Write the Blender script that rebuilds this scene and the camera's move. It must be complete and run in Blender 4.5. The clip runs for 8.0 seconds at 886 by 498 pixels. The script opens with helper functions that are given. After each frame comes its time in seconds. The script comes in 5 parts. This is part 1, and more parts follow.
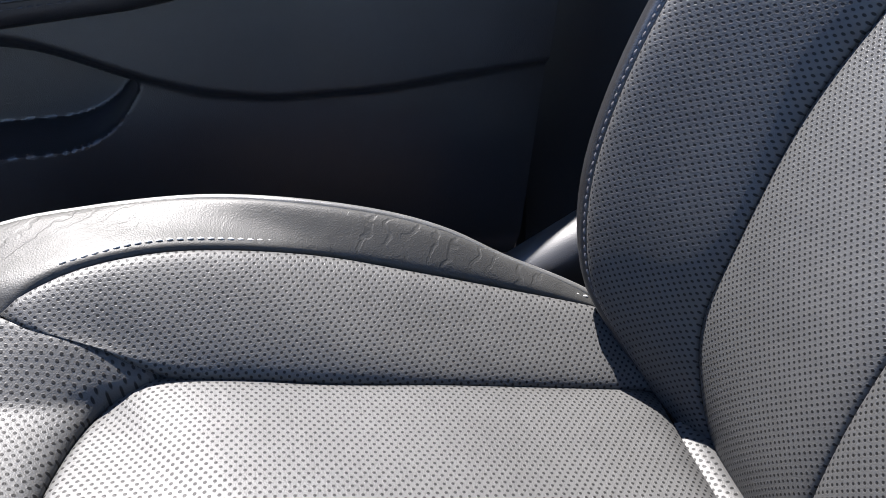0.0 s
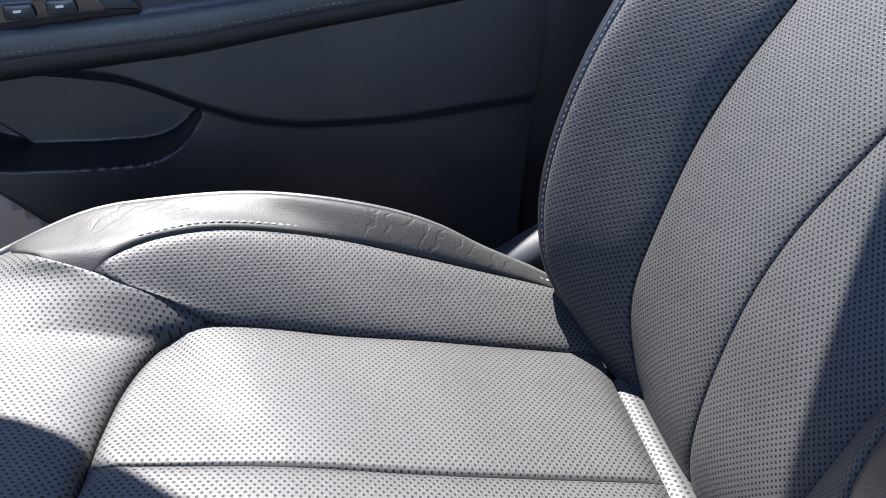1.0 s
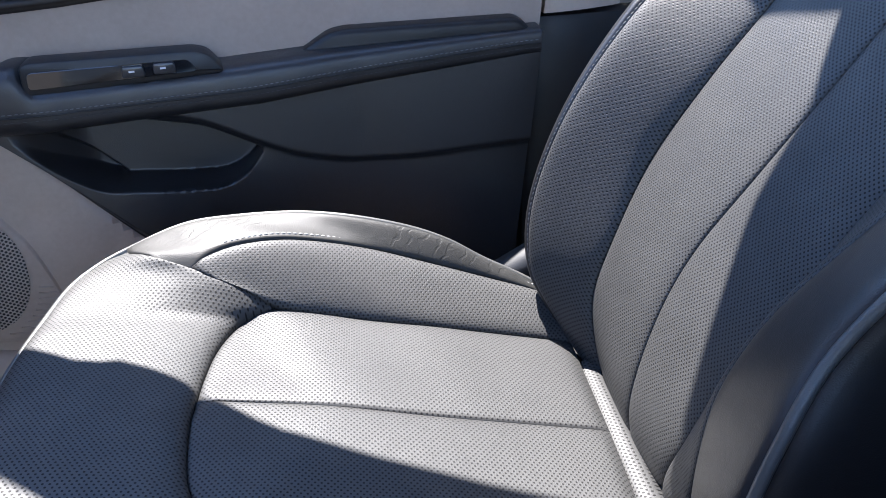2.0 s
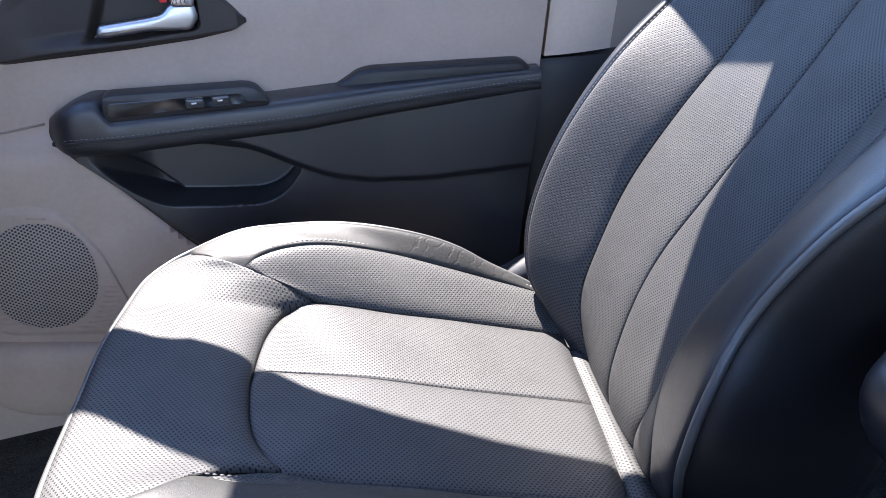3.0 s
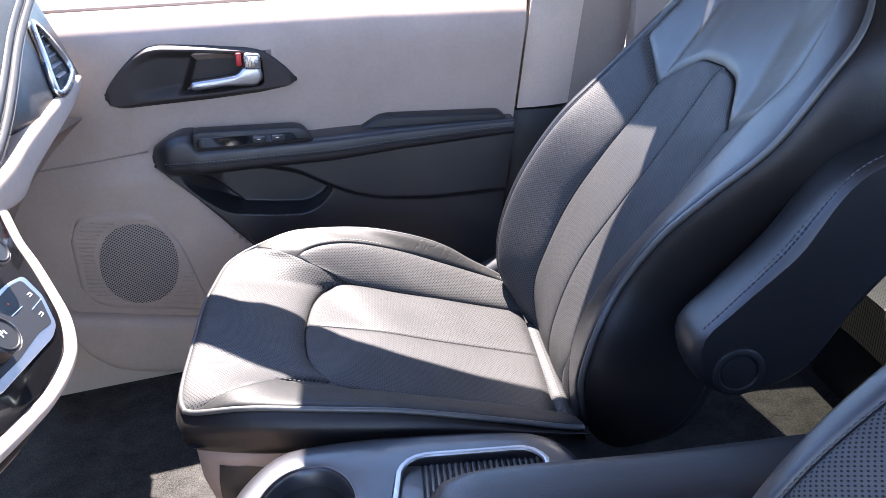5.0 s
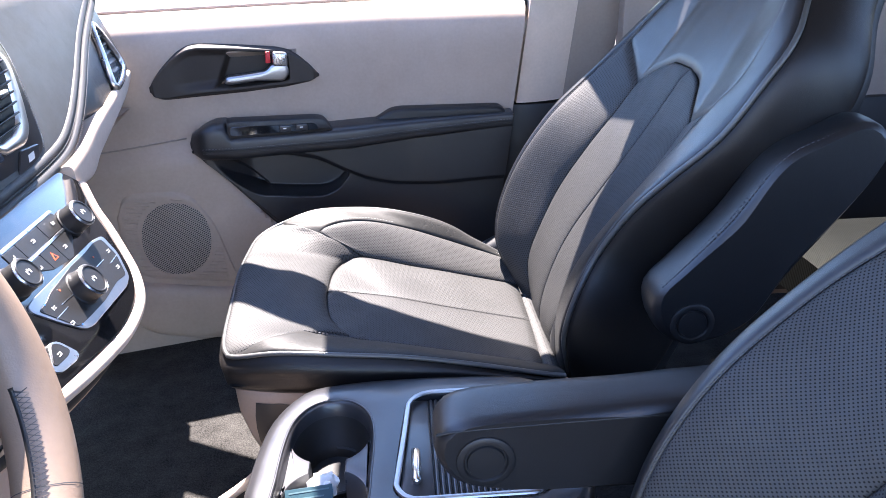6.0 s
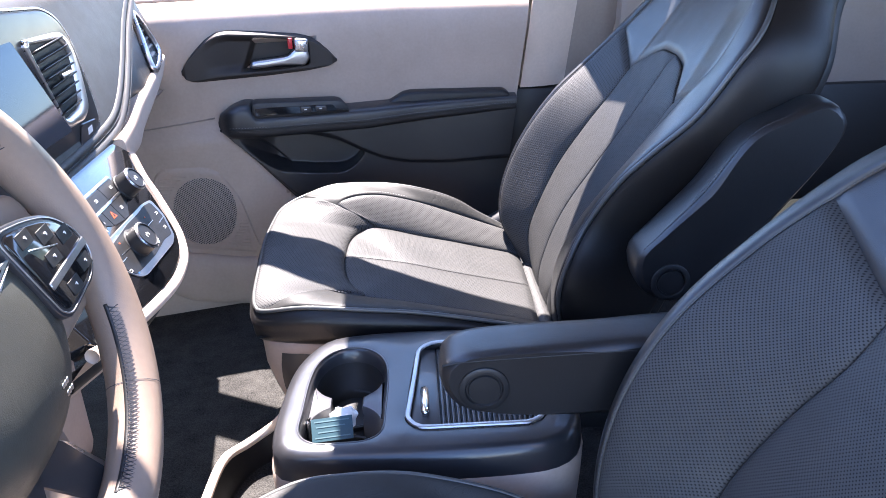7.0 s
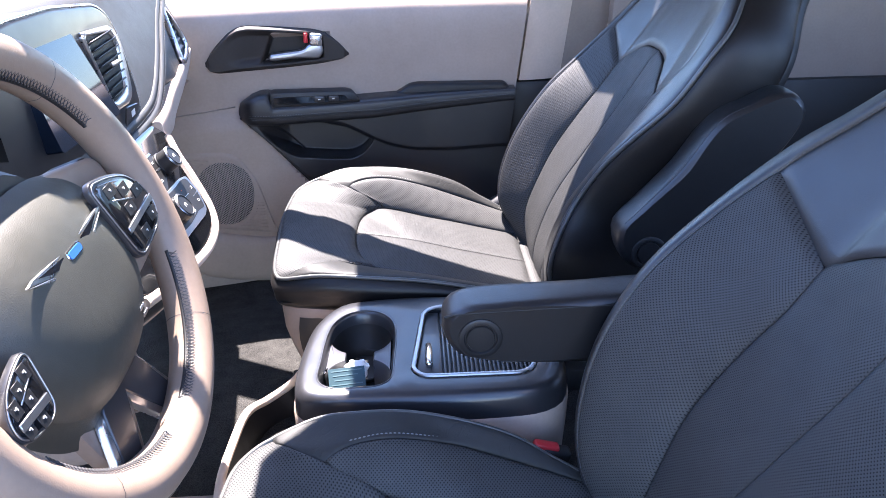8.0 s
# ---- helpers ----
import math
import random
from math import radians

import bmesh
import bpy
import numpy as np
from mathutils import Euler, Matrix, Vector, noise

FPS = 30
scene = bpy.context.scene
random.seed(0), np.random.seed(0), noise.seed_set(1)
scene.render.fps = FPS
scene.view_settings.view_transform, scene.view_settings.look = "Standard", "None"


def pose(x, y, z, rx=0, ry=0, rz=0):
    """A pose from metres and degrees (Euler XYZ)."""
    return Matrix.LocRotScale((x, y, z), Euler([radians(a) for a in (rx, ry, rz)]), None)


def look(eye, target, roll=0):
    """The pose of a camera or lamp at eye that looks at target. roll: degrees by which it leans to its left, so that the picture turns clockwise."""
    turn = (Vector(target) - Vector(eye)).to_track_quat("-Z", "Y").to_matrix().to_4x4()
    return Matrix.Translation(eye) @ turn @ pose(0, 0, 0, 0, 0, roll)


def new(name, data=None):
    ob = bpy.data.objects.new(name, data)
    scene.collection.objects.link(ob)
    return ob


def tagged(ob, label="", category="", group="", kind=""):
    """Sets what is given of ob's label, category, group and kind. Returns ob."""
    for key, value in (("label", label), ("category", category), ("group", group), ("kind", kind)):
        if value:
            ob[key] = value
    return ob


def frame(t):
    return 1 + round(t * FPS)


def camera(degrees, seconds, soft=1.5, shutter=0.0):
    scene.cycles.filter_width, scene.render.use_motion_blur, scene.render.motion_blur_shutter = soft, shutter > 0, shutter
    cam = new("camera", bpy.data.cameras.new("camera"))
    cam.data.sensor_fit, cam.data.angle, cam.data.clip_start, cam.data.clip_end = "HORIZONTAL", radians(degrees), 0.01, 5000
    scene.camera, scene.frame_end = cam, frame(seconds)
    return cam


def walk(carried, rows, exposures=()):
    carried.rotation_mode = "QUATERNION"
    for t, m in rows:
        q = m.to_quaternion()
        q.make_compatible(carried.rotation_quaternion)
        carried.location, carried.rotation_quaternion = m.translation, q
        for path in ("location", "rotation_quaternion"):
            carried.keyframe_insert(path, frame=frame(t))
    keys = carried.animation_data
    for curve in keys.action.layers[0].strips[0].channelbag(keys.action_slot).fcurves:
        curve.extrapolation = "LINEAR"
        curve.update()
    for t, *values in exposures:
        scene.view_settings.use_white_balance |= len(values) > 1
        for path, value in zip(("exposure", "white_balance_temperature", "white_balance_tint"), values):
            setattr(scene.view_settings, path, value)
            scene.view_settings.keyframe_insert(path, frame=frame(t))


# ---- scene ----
cam = camera(60.0, 8.0, soft=0.75)
PATH = [
    (0, (0.051, 0.207, 0.574), (0.317, 1.863, -0.516), -3.5),
    (0.5, (0.055, 0.144, 0.595), (0.291, 1.826, -0.46), -3.7),
    (1, (0.072, 0.069, 0.597), (0.239, 1.813, -0.367), -4.2),
    (1.5, (0.07, -0.022, 0.632), (0.209, 1.745, -0.295), -4.1),
    (3, (0.05, -0.235, 0.709), (0.16, 1.578, -0.127), -3.4),
    (3.5, (0.04, -0.319, 0.727), (0.161, 1.509, -0.076), -3.0),
    (4, (0.033, -0.401, 0.756), (0.162, 1.433, -0.033), -2.5),
    (5.5, (0.032, -0.657, 0.851), (0.146, 1.177, 0.06), -1.7),
    (6, (0.024, -0.734, 0.861), (0.128, 1.096, 0.063), -1.5),
    (6.5, (0.021, -0.8, 0.873), (0.112, 1.024, 0.06), -1.3),
    (7, (0.02, -0.861, 0.881), (0.098, 0.959, 0.055), -1.4),
    (7.5, (0.015, -0.926, 0.894), (0.088, 0.89, 0.058), -1.3),
    (8, (0.014, -0.993, 0.899), (0.084, 0.824, 0.067), -1.1),
]
EXPOSURES = [(0.0, 2.60, 5700, 15), (1.5, 2.62, 5600, 15), (3.0, 3.10, 5800, 18), (4.0, 3.10, 5950, 21), (5.5, 3.10, 5950, 21), (8.0, 3.07, 5850, 22)]
walk(cam, [(t, look(eye, target, roll)) for t, eye, target, roll in PATH], EXPOSURES)

# ---- light ----
SUN_WAY = Vector((-0.15, 0.5, 1.0)).normalized()
world = bpy.data.worlds.new("sky")
scene.world = world
world.use_nodes = True
wt = world.node_tree
sky = wt.nodes.new("ShaderNodeTexSky")
sky.sky_type = "NISHITA"
sky.sun_disc = False
sky.sun_elevation = math.asin(SUN_WAY.z)
sky.dust_density = 0.15
sky.ozone_density = 2.5
sky.sun_rotation = math.atan2(SUN_WAY.x, SUN_WAY.y)
wt.links.new(sky.outputs[0], wt.nodes["Background"].inputs[0])
wt.nodes["Background"].inputs[1].default_value = 0.125
sun = new("sun", bpy.data.lights.new("sun", "SUN"))
sun.data.energy = 5.0
sun.data.angle = radians(0.53)
sun.data.color = (1.0, 0.9, 0.74)
sun.matrix_world = Matrix.Translation((0, 3, 6)) @ SUN_WAY.to_track_quat("Z", "Y").to_matrix().to_4x4()


# ---- materials ----
class Mat:
    """A small builder for a node material."""

    def __init__(self, name, color, rough=0.5, metal=0.0, spec=0.5, coat=0.0):
        self.m = bpy.data.materials.new(name)
        self.m.use_nodes = True
        self.t = self.m.node_tree
        self.b = self.t.nodes["Principled BSDF"]
        self.b.inputs["Base Color"].default_value = (*color, 1)
        self.b.inputs["Roughness"].default_value = rough
        self.b.inputs["Metallic"].default_value = metal
        self.b.inputs["Specular IOR Level"].default_value = spec
        self.b.inputs["Coat Weight"].default_value = coat
        self.b.inputs["Coat Roughness"].default_value = 0.05
        self.color = color
        self.coord = self.node("ShaderNodeTexCoord")
        self.last_normal = None

    def node(self, kind, **inputs):
        n = self.t.nodes.new(kind)
        for k, v in inputs.items():
            n.inputs[k].default_value = v
        return n

    def link(self, a, b):
        self.t.links.new(a, b)

    def math(self, op, a, b=None, c=None):
        n = self.t.nodes.new("ShaderNodeMath")
        n.operation = op
        for i, v in enumerate((a, b, c)):
            if v is None:
                continue
            if isinstance(v, (int, float)):
                n.inputs[i].default_value = v
            else:
                self.link(v, n.inputs[i])
        return n.outputs[0]

    def noise(self, scale, detail=3.0, rough=0.55, space="Object", distort=0.0):
        n = self.node("ShaderNodeTexNoise", Scale=scale, Detail=detail, Roughness=rough, Distortion=distort)
        self.link(self.coord.outputs[space], n.inputs["Vector"])
        return n.outputs[0]

    def cells(self, scale, space="Object", feature="DISTANCE_TO_EDGE"):
        n = self.node("ShaderNodeTexVoronoi", Scale=scale)
        n.feature = feature
        self.link(self.coord.outputs[space], n.inputs["Vector"])
        return n.outputs[0]

    def mixed(self, fac, a, b):
        n = self.t.nodes.new("ShaderNodeMix")
        n.data_type = "RGBA"
        self.link(fac, n.inputs["Factor"]) if not isinstance(fac, float) else None
        for v, i in ((a, 6), (b, 7)):
            if isinstance(v, tuple):
                n.inputs[i].default_value = (*v, 1)
            else:
                self.link(v, n.inputs[i])
        return n.outputs[2]

    def spread(self, fac, lo, hi, out_lo, out_hi):
        n = self.node("ShaderNodeMapRange")
        self.link(fac, n.inputs[0])
        for i, v in enumerate((lo, hi, out_lo, out_hi)):
            n.inputs[i + 1].default_value = v
        return n.outputs[0]

    def tint(self, fac, a, b):
        self.link(self.mixed(fac, a, b), self.b.inputs["Base Color"])
        return self

    def rough(self, out):
        self.link(out, self.b.inputs["Roughness"])
        return self

    def bump(self, height, strength, distance):
        n = self.node("ShaderNodeBump", Strength=strength, Distance=distance)
        self.link(height, n.inputs["Height"])
        if self.last_normal is not None:
            self.link(self.last_normal, n.inputs["Normal"])
        self.last_normal = n.outputs[0]
        self.link(self.last_normal, self.b.inputs["Normal"])
        return self


def grey(v, warm=0.0):
    return (v * (1 + warm), v, v * (1 - warm))


def vary(m, lo=0.85, hi=1.15, scale=9.0):
    """Two scales of change in the base colour."""
    c = m.color
    n = m.math("ADD", m.math("MULTIPLY", m.noise(scale, 4), 0.6), m.math("MULTIPLY", m.noise(scale * 14, 3), 0.4))
    f = m.spread(n, 0.3, 0.7, 0.0, 1.0)
    m.tint(f, tuple(x * lo for x in c), tuple(x * hi for x in c))
    return f


def dot_mask(m, pitch_u, pitch_v, radius, space="UV"):
    """Round dots on a staggered lattice laid out in metres: 1 in a dot, 0 between."""
    sep = m.node("ShaderNodeSeparateXYZ")
    m.link(m.coord.outputs[space], sep.inputs[0])
    best = None
    for off in (0.0, 0.5):
        parts = []
        for axis, pitch in ((0, pitch_u), (1, pitch_v)):
            s = m.math("ADD", m.math("DIVIDE", sep.outputs[axis], pitch), off + 100.0)
            f = m.math("SUBTRACT", m.math("FRACT", s), 0.5)
            parts.append(m.math("MULTIPLY", f, pitch))
        d = m.math("SQRT", m.math("ADD", m.math("MULTIPLY", parts[0], parts[0]), m.math("MULTIPLY", parts[1], parts[1])))
        best = d if best is None else m.math("MINIMUM", best, d)
    return m.spread(best, radius * 1.25, radius * 0.75, 0.0, 1.0)


LEATHER = (0.042, 0.043, 0.0385)


def leather(name, perforated, color=LEATHER, rough=0.42, spec=0.5, creased=False, spread=0.065):
    m = Mat(name, color, rough, spec=spec)
    f = vary(m, 0.85, 1.2, 7.0)
    m.rough(m.spread(m.noise(26, 4), 0.3, 0.7, rough - spread * 0.75, rough + spread))
    m.bump(m.cells(640), 0.32, 0.0006)
    m.bump(m.noise(60, 4, 0.6, distort=1.0), 0.2, 0.0015)
    if creased:
        w = m.node("ShaderNodeTexWave", Scale=42.0, Distortion=6.0, Detail=2.0)
        w.inputs["Detail Scale"].default_value = 1.6
        turn = m.node("ShaderNodeMapping")
        turn.inputs["Rotation"].default_value = (0.3, 0.2, 0.9)
        m.link(m.coord.outputs["Object"], turn.inputs["Vector"])
        m.link(turn.outputs[0], w.inputs["Vector"])
        line = m.spread(w.outputs[1], 0.0, 0.22, 0.0, 1.0)
        where = m.spread(m.noise(17, 2), 0.48, 0.62, 0.0, 1.0)
        m.bump(m.math("MAXIMUM", line, m.math("SUBTRACT", 1.0, where)), 0.36, 0.0006)
    if perforated:
        dots = dot_mask(m, 0.0045, 0.0054, 0.00084)
        base = m.mixed(f, tuple(x * 0.85 for x in color), tuple(x * 1.2 for x in color))
        m.link(m.mixed(dots, base, (0.004, 0.004, 0.004)), m.b.inputs["Base Color"])
        solid = m.math("SUBTRACT", 1.0, dots)
        m.link(m.math("SUBTRACT", spec, m.math("MULTIPLY", dots, 0.55 * spec)), m.b.inputs["Specular IOR Level"])
        m.bump(solid, 0.35, 0.0006)
    return m.m


leather_perf = leather("perforated_leather", True, (0.033, 0.033, 0.0325), rough=0.56, spec=0.50)
leather_smooth = leather("smooth_leather", False, (0.021, 0.021, 0.020), 0.54, spec=0.30, creased=True)
leather_gloss = leather("polished_leather", False, (0.011, 0.011, 0.012), 0.40, spec=0.55, spread=0.05)
skin = leather_gloss.node_tree.nodes["Principled BSDF"]
skin.inputs["Coat Weight"].default_value = 0.18
skin.inputs["Coat Roughness"].default_value = 0.26
door_leather = leather("door_leather", False, (0.014, 0.0145, 0.0165), 0.40, spec=0.62, spread=0.05)
# Lightened seat leather: the sun caught by the piping is put in its colour.
piping_leather_lit = leather("piping_leather_lit", False, (0.06, 0.06, 0.058), 0.36, spec=0.7)
leather_side = leather("side_leather", False, (0.009, 0.008, 0.008), 0.42, spec=0.40, spread=0.04)


def plain(name, color, rough, lo=0.9, hi=1.1, scale=12.0, grain=700, amount=0.12, metal=0.0, spec=0.5, coat=0.0):
    m = Mat(name, color, rough, metal, spec, coat)
    vary(m, lo, hi, scale)
    m.rough(m.spread(m.noise(scale * 3, 4), 0.3, 0.7, rough * 0.9, min(1.0, rough * 1.12)))
    if amount:
        m.bump(m.cells(grain), amount, 0.0005)
    return m.m


beige = plain("beige_plastic", (0.37, 0.290, 0.235), 0.55)
beige_light = plain("beige_trim", (0.58, 0.47, 0.385), 0.5)
beige_dark = plain("taupe_plastic", (0.27, 0.215, 0.18), 0.55)
beige_leather = plain("beige_wheel_leather", (0.25, 0.185, 0.14), 0.45, grain=480, amount=0.2)
black_soft = plain("black_soft_plastic", (0.013, 0.013, 0.014), 0.46, grain=600, amount=0.2)
black_console = plain("black_console_plastic", (0.024, 0.024, 0.027), 0.33, amount=0.08, spec=0.6, coat=0.2)
black_gloss = plain("gloss_black", (0.008, 0.008, 0.009), 0.06, amount=0.0, coat=0.6)
black_deep = plain("black_rubber", (0.012, 0.012, 0.012), 0.6)
bronze_dark = plain("dark_brown_plastic", (0.034, 0.028, 0.025), 0.5, amount=0.06, spec=0.3)
satin_grey = plain("satin_grey_metal", (0.40, 0.40, 0.41), 0.36, metal=1.0, amount=0.0)
silver = plain("satin_silver", (0.62, 0.62, 0.63), 0.28, metal=1.0, amount=0.0)
chrome = plain("chrome", (0.8, 0.8, 0.8), 0.08, metal=1.0, amount=0.0)
dash_leather = leather("dash_leather", False, (0.048, 0.049, 0.050), 0.55, spec=0.35)
hub_leather = leather("hub_leather", False, (0.046, 0.045, 0.036), 0.48)
headliner = plain("grey_headliner_cloth", (0.42, 0.41, 0.40), 0.9, grain=900, amount=0.2)
# Darkened dash leather: the shade at the outer end is put into the colour.
dash_shaded = leather("shaded_dash_leather", False, (0.030, 0.030, 0.031), 0.45)
thread = plain("grey_thread", (0.14, 0.14, 0.15), 0.7, amount=0.0)
seat_thread = plain("pale_grey_thread", (0.20, 0.20, 0.20), 0.7, amount=0.0)
thread_dark = plain("dark_thread", (0.05, 0.05, 0.055), 0.7, amount=0.0)
red = plain("red_plastic", (0.55, 0.03, 0.035), 0.35, amount=0.0)
orange = plain("orange_print", (0.7, 0.12, 0.04), 0.5, amount=0.0)
white_print = plain("white_print", (0.75, 0.75, 0.75), 0.5, amount=0.0)
blue_enamel = plain("blue_enamel", (0.05, 0.16, 0.5), 0.15, amount=0.0)
card_blue = plain("blue_card", (0.013, 0.048, 0.062), 0.45, amount=0.0)
card_print = plain("pale_blue_print", (0.06, 0.115, 0.13), 0.5, amount=0.0)
paper = plain("white_paper", (0.75, 0.76, 0.74), 0.6, amount=0.0)


def carpet_material():
    m = Mat("carpet", (0.022, 0.021, 0.021), 0.95, spec=0.15)
    n = m.noise(420, 3, 0.7)
    m.tint(m.spread(m.math("ADD", m.math("MULTIPLY", n, 0.7), m.math("MULTIPLY", m.noise(25, 3), 0.3)), 0.35, 0.65, 0, 1), (0.010, 0.010, 0.010), (0.075, 0.072, 0.068))
    m.bump(n, 0.8, 0.004)
    return m.m


carpet = carpet_material()


def grille_material():
    m = Mat("speaker_grille", (0.36, 0.30, 0.26), 0.5)
    dots = dot_mask(m, 0.0068, 0.0050, 0.0014)
    m.tint(dots, (0.37, 0.31, 0.27), (0.02, 0.017, 0.015))
    m.bump(m.math("SUBTRACT", 1.0, dots), 0.8, 0.002)
    return m.m


grille = grille_material()


def asphalt_material():
    m = Mat("asphalt", (0.2, 0.19, 0.18), 0.9)
    n = m.math("ADD", m.math("MULTIPLY", m.noise(120, 3), 0.5), m.math("MULTIPLY", m.noise(0.7, 4), 0.5))
    m.tint(m.spread(n, 0.35, 0.65, 0, 1), (0.052, 0.043, 0.032), (0.085, 0.070, 0.053))
    m.bump(m.noise(140, 3), 0.5, 0.004)
    return m.m


asphalt = asphalt_material()


def glass_material(name, tint):
    """A thin clear pane: it lets light straight through and mirrors a little."""
    m = bpy.data.materials.new(name)
    m.use_nodes = True
    t = m.node_tree
    t.nodes.remove(t.nodes["Principled BSDF"])
    clear = t.nodes.new("ShaderNodeBsdfTransparent")
    clear.inputs[0].default_value = (*tint, 1)
    gloss = t.nodes.new("ShaderNodeBsdfGlossy")
    gloss.inputs["Roughness"].default_value = 0.02
    mix = t.nodes.new("ShaderNodeMixShader")
    mix.inputs[0].default_value = 0.05
    t.links.new(clear.outputs[0], mix.inputs[1])
    t.links.new(gloss.outputs[0], mix.inputs[2])
    t.links.new(mix.outputs[0], t.nodes["Material Output"].inputs[0])
    return m


window_glass = glass_material("window_glass", (0.90, 0.93, 0.91))
privacy_glass = glass_material("privacy_glass", (0.45, 0.46, 0.43))


# ---- building tools ----
def mesh_of(name, verts, faces, mats, uvs=None, smooth=True):
    me = bpy.data.meshes.new(name)
    me.from_pydata([tuple(v) for v in verts], [], faces)
    for m in mats if isinstance(mats, (list, tuple)) else [mats]:
        me.materials.append(m)
    if uvs is not None:
        layer = me.uv_layers.new(name="metres")
        idx = np.empty(len(me.loops), dtype=np.int32)
        me.loops.foreach_get("vertex_index", idx)
        layer.data.foreach_set("uv", np.asarray(uvs, dtype=np.float32)[idx].ravel())
    if smooth:
        me.polygons.foreach_set("use_smooth", [True] * len(me.polygons))
    me.update()
    return me


def thing(name, at, label, category, group="", kind=""):
    ob = new(name)
    ob.empty_display_size = 0.05
    ob.location = at
    return tagged(ob, label, category, group, kind)


def base_of(ob):
    p = Vector((0, 0, 0))
    while ob is not None:
        p += ob.location
        ob = ob.parent
    return p


def part(name, me, parent, label=""):
    """Links a mesh given in world coordinates as a part of parent."""
    off = base_of(parent)
    me.transform(Matrix.Translation(-off))
    me.name = name
    ob = new(name, me)
    ob.parent = parent
    if label:
        tagged(ob, label)
    return ob


def structure(name, me, label, category):
    me.name = name
    return tagged(new(name, me), label, category, kind="structure")


def curve(pts, n=40, closed=False):
    """n points evenly spaced along a smooth curve through pts."""
    P = np.array(pts, dtype=float)
    k = len(P)
    if closed:
        Q = np.vstack([P[-1:], P, P[:2]])
        spans = k
    else:
        Q = np.vstack([2 * P[:1] - P[1:2], P, 2 * P[-1:] - P[-2:-1]])
        spans = k - 1
    out = []
    tt = np.linspace(0, 1, 14, endpoint=False)[:, None]
    for i in range(spans):
        a, b, c, d = Q[i], Q[i + 1], Q[i + 2], Q[i + 3]
        out.append(0.5 * (2 * b + (c - a) * tt + (2 * a - 5 * b + 4 * c - d) * tt**2 + (3 * b - a - 3 * c + d) * tt**3))
    out.append(P[:1] if closed else P[-1:])
    L = np.vstack(out)
    s = np.r_[0, np.cumsum(np.linalg.norm(np.diff(L, axis=0), axis=1))]
    want = np.linspace(0, s[-1], n, endpoint=not closed)
    return np.stack([np.interp(want, s, L[:, i]) for i in range(L.shape[1])], axis=1)


def grid_faces(nu, nw, wrap_u=False, wrap_w=False):
    f = []
    for i in range(nu if wrap_u else nu - 1):
        for j in range(nw if wrap_w else nw - 1):
            a, b = i, (i + 1) % nu
            c, d = j, (j + 1) % nw
            f.append((a * nw + c, b * nw + c, b * nw + d, a * nw + d))
    return f


def grid_uv(G):
    du = np.linalg.norm(np.diff(G, axis=0), axis=2).mean(axis=1)
    dw = np.linalg.norm(np.diff(G, axis=1), axis=2)
    u = np.r_[0, np.cumsum(du)]
    w = np.concatenate([np.zeros((G.shape[0], 1)), np.cumsum(dw, axis=1)], axis=1)
    w = w - w[:, -1:] / 2
    return np.stack([np.broadcast_to(u[:, None], w.shape), w], axis=2).reshape(-1, 2)


def pad_grid(A, B, bulge, up, nw=18, edge=3.4, ends=(0.0, 0.0), fade=0.0):
    """A stuffed panel between two edge curves: rolled edges, pushed out along up."""
    A, B = np.asarray(A), np.asarray(B)
    nu = len(A)
    w = 0.5 - 0.5 * np.cos(np.linspace(0, math.pi, nw))
    u = np.linspace(0, 1, nu)
    prof = (1 - np.abs(2 * w - 1) ** edge) ** (1 / edge)
    e = np.ones(nu)
    if ends[0]:
        x = np.clip(u / ends[0], 0, 1)
        e *= np.sqrt(np.clip(1 - (1 - x) ** 2, 0, 1))
    if ends[1]:
        x = np.clip((1 - u) / ends[1], 0, 1)
        e *= np.sqrt(np.clip(1 - (1 - x) ** 2, 0, 1))
    if fade:
        e *= np.clip((1 - u) / fade, 0, 1) * np.clip(u / fade, 0, 1)
    G = A[:, None, :] * (1 - w)[None, :, None] + B[:, None, :] * w[None, :, None]
    T = np.gradient(A + B, axis=0)
    N = np.cross(T, B - A)
    N /= np.maximum(np.linalg.norm(N, axis=1, keepdims=True), 1e-9)
    up = np.asarray(up, dtype=float)
    N[(N @ up) < 0] *= -1
    wide = np.linalg.norm(B - A, axis=1)
    N[wide < 0.012] = up
    K = np.ones(7) / 7
    N = np.stack([np.convolve(np.pad(N[:, i], 3, mode="edge"), K, mode="valid") for i in range(3)], axis=1)
    b = bulge * np.minimum(1, wide / 0.03)
    return G + N[:, None, :] * (prof[None, :] * (b * e)[:, None])[:, :, None]


def sheet_mesh(name, G, mats, flip=False, flat=None):
    """A smooth sheet from a grid; flat: two axes to lay the texture out along, in metres."""
    nu, nw = G.shape[:2]
    f = grid_faces(nu, nw)
    if flip:
        f = [q[::-1] for q in f]
    P = G.reshape(-1, 3)
    return mesh_of(name, P, f, mats, grid_uv(G) if flat is None else np.stack([P @ np.asarray(flat[0], dtype=float), P @ np.asarray(flat[1], dtype=float)], axis=1))


